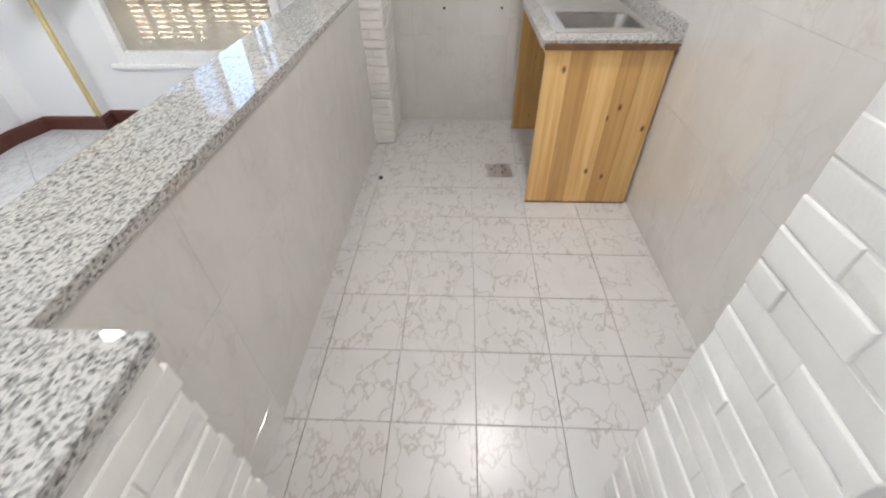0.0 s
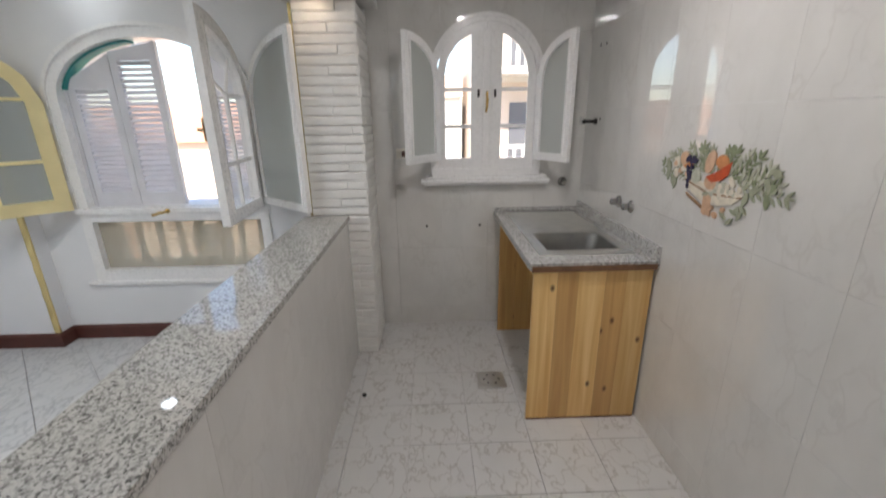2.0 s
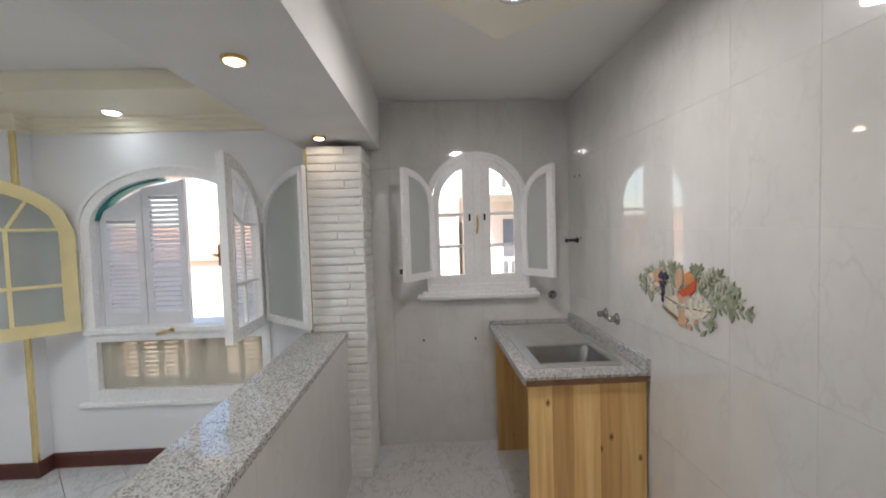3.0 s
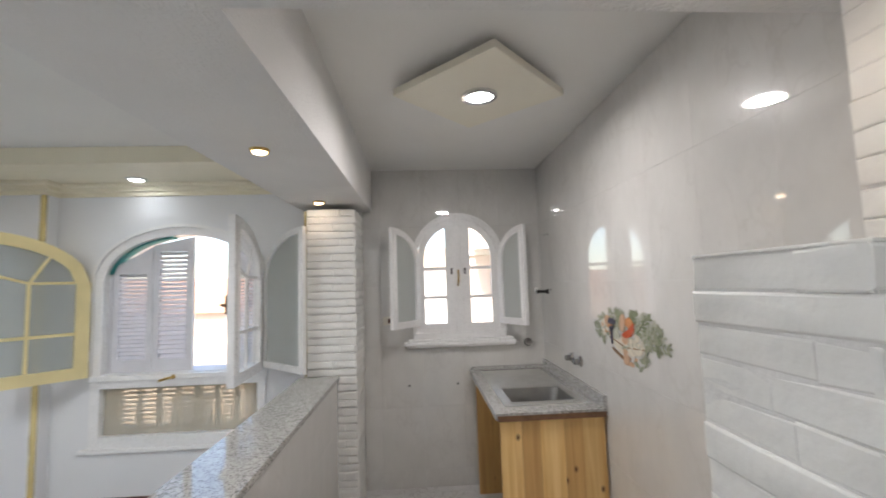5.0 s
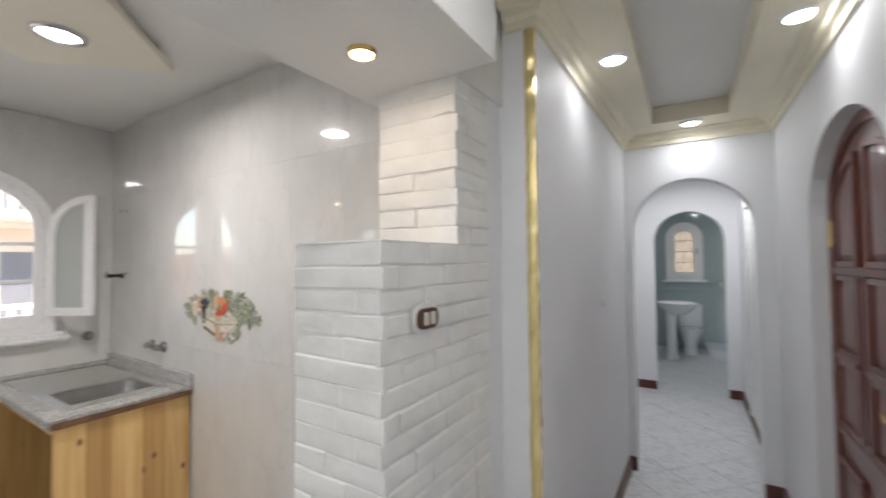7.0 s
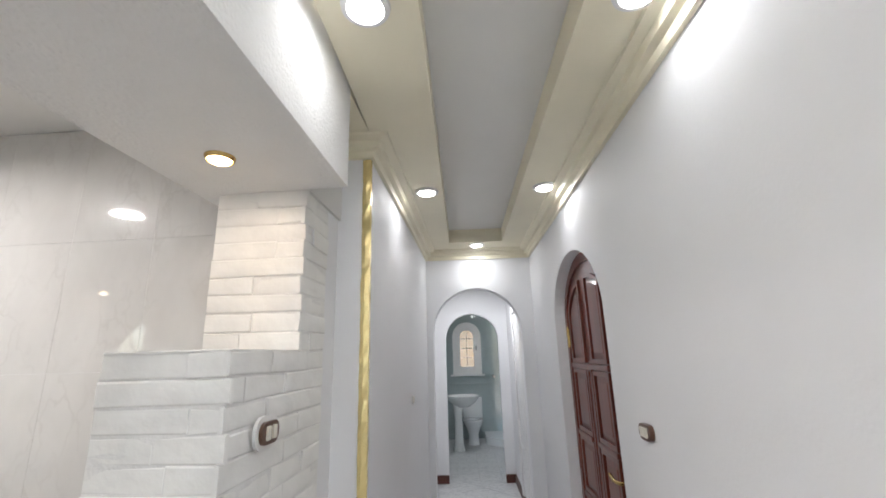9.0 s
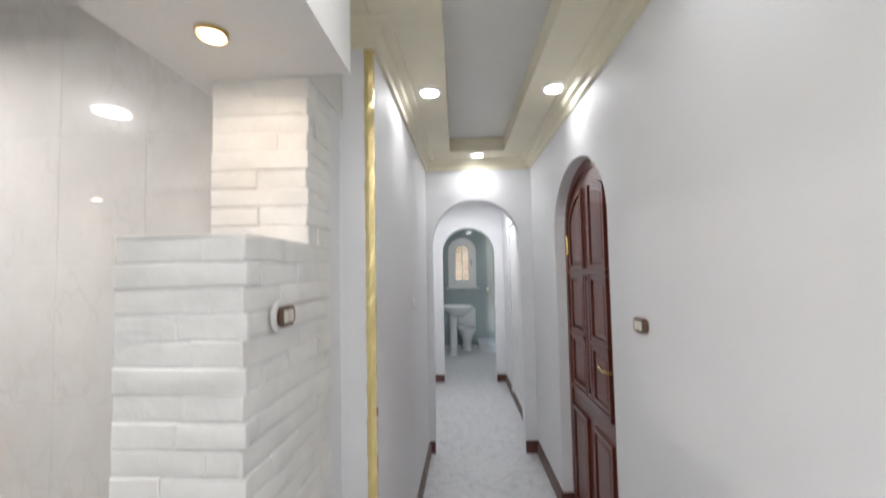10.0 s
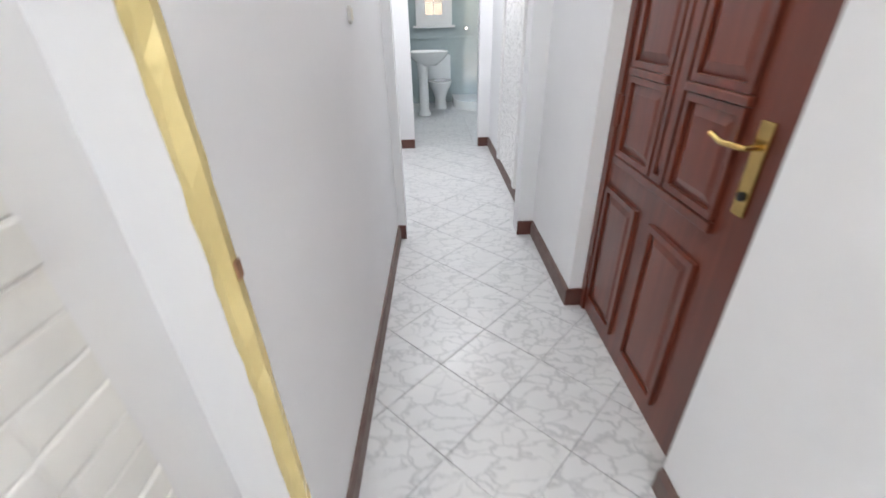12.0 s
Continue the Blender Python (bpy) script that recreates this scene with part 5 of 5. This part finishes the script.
# ---- painted brick piers ----
def bricks(parent, faces, z0, z1, course, seed, joint=0.0012, rugged=2.0, pillow=0.0045, proud=0.006, long=(0.14, 0.36)):
    """Thin painted bricks on flat faces: each face is (corner, along, outwards, length)."""
    rng = random.Random(seed)
    n = round((z1 - z0) / course)
    h = (z1 - z0) / n
    for c in range(n):
        for fi, (o, along, outw, length) in enumerate(faces):
            o, al, ou = Vector(o), Vector(along), Vector(outw)
            s = 0.0135 if (c + fi) % 2 else 0.0
            end = length
            x = s
            first = True
            while x < end - 0.001:
                ln = rng.uniform(*long)
                if first and (c + fi) % 2:
                    ln = rng.uniform(0.05, 0.16)
                first = False
                if x + ln > end - 0.07:
                    ln = end - x
                gap = joint * rng.choice((0.25, 0.6, 1.0, 1.3))
                out = proud + rng.uniform(-0.0015, 0.002) * rugged
                b = bmesh.new()
                j = [[rng.uniform(-0.0016, 0.0016) * rugged for k in range(2)] for c4 in range(4)]
                rows = []
                for inset, depth in ((0.0, -0.006), (0.0, out - pillow * 0.9), (pillow * 0.35, out - pillow * 0.3), (pillow, out)):
                    row = []
                    for k, (sx, sz) in enumerate(((-1, -1), (1, -1), (1, 1), (-1, 1))):
                        aa = x + ln / 2 + sx * (ln / 2 - gap * 0.3 - inset * 0.5)
                        zz = z0 + c * h + h / 2 + sz * (h / 2 - gap - inset) + j[k][0]
                        w = o + al * aa + ou * (depth + (j[k][1] * 0.6 if depth > 0 else 0))
                        row.append(b.verts.new((w.x, w.y, zz)))
                    rows.append(row)
                for p, q in zip(rows, rows[1:]):
                    for k in range(4):
                        b.faces.new((p[k], p[(k + 1) % 4], q[(k + 1) % 4], q[k]))
                # the split face: a coarse uneven skin
                nx = max(2, int(ln / 0.05))
                a0, a1, a2, a3 = [v.co.copy() for v in rows[-1]]
                skin = []
                for iz, fz in enumerate((0.0, rng.uniform(0.22, 0.4), rng.uniform(0.6, 0.8), 1.0)):
                    line = []
                    for ix in range(nx + 1):
                        fx = ix / nx
                        v = (a0.lerp(a1, fx)).lerp(a3.lerp(a2, fx), fz)
                        if 0 < ix < nx and 0 < iz < 3:
                            v += ou * rng.uniform(-0.0006, 0.0024) * rugged + Vector((0, 0, rng.uniform(-0.004, 0.004))) + al * rng.uniform(-0.012, 0.012)
                        line.append(b.verts.new(v))
                    skin.append(line)
                for p, q in zip(skin, skin[1:]):
                    for k in range(nx):
                        b.faces.new((p[k], p[k + 1], q[k + 1], q[k]))
                part("brick", b, BRICK, parent, "", None, True)
                x += ln


# right-hand pier, wide below and narrow above
pr = setting("wall_pier", box(0.526, 1.082, 0.131, 0.43, -0.02, 1.627), MORTAR, "white painted brick pier, wide below and narrow above")
box_up = part("upper_pier", box(0.87, 1.082, 0.131, 0.43, 1.627, SOFFIT), MORTAR, pr)
bricks(pr, [((0.529, 0.122, 0), (0, 1, 0), (-1, 0, 0), 0.31), ((0.517, 0.134, 0), (1, 0, 0), (0, -1, 0), 0.565)], 0.0, 1.63, 0.0575, 3)
bricks(box_up, [((0.873, 0.122, 0), (0, 1, 0), (-1, 0, 0), 0.31), ((0.861, 0.134, 0), (1, 0, 0), (0, -1, 0), 0.221)], 1.632, SOFFIT, 0.06, 4)
part("ledge", box(0.522, 0.873, 0.127, 0.43, 1.6275, 1.633, 0.002), BRICK, pr)
# bar-end pier
pl = setting("wall_bar_pier", box(-0.8, -0.391, -0.003, 0.27, -0.02, BAR - 0.031), MORTAR, "low white painted brick pier under the granite slab")
bricks(pl, [((-0.394, 0.28, 0), (0, -1, 0), (1, 0, 0), 0.29), ((-0.382, 0.0, 0), (-1, 0, 0), (0, -1, 0), 0.4)], 0.0, BAR - 0.031, 0.057, 5)
# pillar at the far end of the bar
pf = setting("wall_pillar", box(-0.768, -0.436, 2.696, KY1 + 0.05, -0.02, SOFFIT), MORTAR, "white painted brick pillar at the end of the bar")
bricks(pf, [((-0.425, 2.697, 0), (-1, 0, 0), (0, -1, 0), 0.345), ((-0.437, 2.685, 0), (0, 1, 0), (1, 0, 0), 0.39)], 0.0, SOFFIT, 0.054, 6, 0.0014, 2.2, 0.0075, 0.013, (0.3, 0.8))


# ---- tiles ----
def tile_mesh(name, pts, t, mat, bevel=0.0012):
    b = bmesh.new()
    n = len(pts)
    cx, cy = sum(p[0] for p in pts) / n, sum(p[1] for p in pts) / n
    lo = [b.verts.new((x, y, -t)) for x, y in pts]
    mid = [b.verts.new((x, y, -bevel)) for x, y in pts]
    hi = [b.verts.new((x + (cx - x) * bevel / max(abs(cx - x), abs(cy - y), 0.01), y + (cy - y) * bevel / max(abs(cx - x), abs(cy - y), 0.01), 0)) for x, y in pts]
    b.faces.new(hi)
    for a, c in ((lo, mid), (mid, hi)):
        for i in range(n):
            b.faces.new((a[i], a[(i + 1) % n], c[(i + 1) % n], c[i]))
    bmesh.ops.recalc_face_normals(b, faces=b.faces)
    me = bpy.data.meshes.new(name)
    b.to_mesh(me)
    b.free()
    me.materials.append(mat)
    return me


def clip(pts, a, b, c):
    """Keeps the part of an outline where a*x + b*y <= c."""
    out = []
    for i, p in enumerate(pts):
        q = pts[(i + 1) % len(pts)]
        dp, dq = a * p[0] + b * p[1] - c, a * q[0] + b * q[1] - c
        if dp <= 0:
            out.append(p)
        if dp * dq < 0:
            f = dp / (dp - dq)
            out.append((p[0] + (q[0] - p[0]) * f, p[1] + (q[1] - p[1]) * f))
    return out


def tiled(parent, mat, cells, m, t=0.009, name="tile", rng=None):
    """Tiles as objects of their own on a plane: cells are (centre, outline round the centre). Alike outlines share a mesh."""
    cache = {}
    for (cx, cy), pts in cells:
        key = tuple((round(x, 3), round(y, 3)) for x, y in pts)
        if key not in cache:
            cache[key] = tile_mesh(name, pts, t, mat, 0.0012 if t > 0.0085 else 0.0005)
        o = new(name, cache[key])
        o.parent = parent
        o.matrix_parent_inverse = parent.matrix_basis.inverted()
        jig = rng.uniform(-0.0004, 0.0004) if rng and t > 0.0085 else 0
        o.matrix_basis = m @ pose(cx, cy, jig, (rng.uniform(-0.04, 0.04) if rng and t > 0.0085 else 0), (rng.uniform(-0.04, 0.04) if rng and t > 0.0085 else 0), 0)


def grid_cells(x0, x1, y0, y1, ox, oy, sx, sy, gap, skip=None):
    cells = []
    i = math.floor((x0 - ox) / sx)
    while ox + i * sx < x1:
        j = math.floor((y0 - oy) / sy)
        while oy + j * sy < y1:
            cx, cy = ox + (i + 0.5) * sx, oy + (j + 0.5) * sy
            pts = [(-sx / 2 + gap, -sy / 2 + gap), (sx / 2 - gap, -sy / 2 + gap), (sx / 2 - gap, sy / 2 - gap), (-sx / 2 + gap, sy / 2 - gap)]
            for a, b, c in ((1, 0, x1 - cx), (-1, 0, cx - x0), (0, 1, y1 - cy), (0, -1, cy - y0)):
                pts = clip(pts, a, b, c) if len(pts) > 2 else pts
            if len(pts) > 2 and max(p[0] for p in pts) - min(p[0] for p in pts) > 0.012 and max(p[1] for p in pts) - min(p[1] for p in pts) > 0.012:
                found = [((cx, cy), pts)]
                for hole in skip or ():
                    found = [q for cell in found for q in cut_hole(*cell[0], cell[1], hole)]
                cells.extend(found)
            j += 1
        i += 1
    return cells


def cut_hole(cx, cy, pts, skip):
    """Splits a tile round a square opening."""
    if not skip:
        return [((cx, cy), pts)]
    x0, x1, y0, y1 = (skip[0] - cx, skip[1] - cx, skip[2] - cy, skip[3] - cy)
    xs, ys = [p[0] for p in pts], [p[1] for p in pts]
    if max(xs) <= x0 or min(xs) >= x1 or max(ys) <= y0 or min(ys) >= y1:
        return [((cx, cy), pts)]
    out = []
    for cuts in (((1, 0, x0),), ((-1, 0, -x1),), ((0, 1, y0), (-1, 0, -x0), (1, 0, x1)), ((0, -1, -y1), (-1, 0, -x0), (1, 0, x1))):
        q = pts
        for c in cuts:
            q = clip(q, *c) if len(q) > 2 else []
        if len(q) > 2 and max(p[0] for p in q) - min(p[0] for p in q) > 0.008 and max(p[1] for p in q) - min(p[1] for p in q) > 0.008:
            out.append(((cx, cy), q))
    return out


rng = random.Random(11)
OBJ = bpy.data.objects
tiled(OBJ["floor_kitchen"], FLOOR_TILE, grid_cells(KX0 - 0.01, KX1 + 0.01, 0.03, KY1, 0.127, 0.615, 0.302, 0.3, 0.0012), IDENT, rng=rng)
BACK = Matrix(((1, 0, 0, 0), (0, 0, -1, KY1), (0, 1, 0, 0), (0, 0, 0, 1)))       # local x along x, local y up, front towards -y
SIDE = Matrix(((0, 0, -1, KX1), (-1, 0, 0, 0), (0, 1, 0, 0), (0, 0, 0, 1)))
tiled(OBJ["wall_kitchen_side"], WALL_TILE, grid_cells(-KY1, -KY0 + 0.004, 0.0, KTOP, -KY1, 0.14, 0.33, 0.48, 0.0003), SIDE, 0.008, rng=rng)
tiled(OBJ["wall_kitchen_window"], WALL_TILE, grid_cells(-0.43, KX1, 0.0, KTOP, 0.04, 0.14, 0.33, 0.48, 0.0003, ((0.0, 0.686, 1.16, 1.95), (0.125, 0.56, 1.949, 2.09), (0.19, 0.495, 2.089, 2.12))), BACK, 0.008, rng=rng)
FRONT = Matrix(((0, 0, 1, KX0), (1, 0, 0, 0), (0, 1, 0, 0), (0, 0, 0, 1)))
tiled(OBJ["wall_bar"], WALL_TILE, grid_cells(0.28, 2.69, 0.0, BAR - 0.031, 0.3, 0.14, 0.33, 0.48, 0.0003), FRONT, 0.008, rng=rng)


def diagonal_cells(x0, x1, y0, y1, ox, oy, side, gap, keep):
    """Square tiles laid at 45 degrees, cut at the edges."""
    cells, d = [], side / math.sqrt(2)
    for i in range(int((x0 - ox) / d) - 2, int((x1 - ox) / d) + 3):
        for j in range(int((y0 - oy) / d) - 2, int((y1 - oy) / d) + 3):
            if (i + j) % 2:
                continue
            cx, cy = ox + i * d, oy + j * d
            r = d - gap * 1.4
            pts = [(r, 0), (0, r), (-r, 0), (0, -r)]
            for a, b, c in ((1, 0, x1 - cx), (-1, 0, cx - x0), (0, 1, y1 - cy), (0, -1, cy - y0)):
                pts = clip(pts, a, b, c) if len(pts) > 2 else pts
            if len(pts) > 2 and max(p[0] for p in pts) - min(p[0] for p in pts) > 0.012 and keep(cx, cy):
                cells.append(((cx, cy), pts))
    return cells


# corridor, hall and lobby in the corridor's axes
cells = diagonal_cells(-1.9, CEND2 + 0.12, CW - 0.09, 0.03, 0.42, -0.055, 0.31, 0.0012, lambda x, y: True)
tiled(OBJ["floor_hall"], HALL_TILE, cells, MC, 0.012, rng=rng)
cells = grid_cells(CEND2 + 0.12, BATH, -1.38, 0.12, CEND2 + 0.12, -1.38, 0.3, 0.3, 0.0015)
tiled(OBJ["floor_hall"], HALL_TILE, cells, MC, 0.012, rng=rng)
cells = diagonal_cells(LX0, -0.8, 0.06, LY1, -1.0, 0.2, 0.31, 0.0012, lambda x, y: True)
tiled(OBJ["floor_hall"], HALL_TILE, cells, IDENT, 0.012, rng=rng)
cells = grid_cells(CEND + 0.0, CEND2 + 0.1, 0.031, 0.85, CEND, 0.03, 0.31, 0.31, 0.0012)
tiled(OBJ["floor_hall"], HALL_TILE, cells, MC, 0.012, rng=rng)
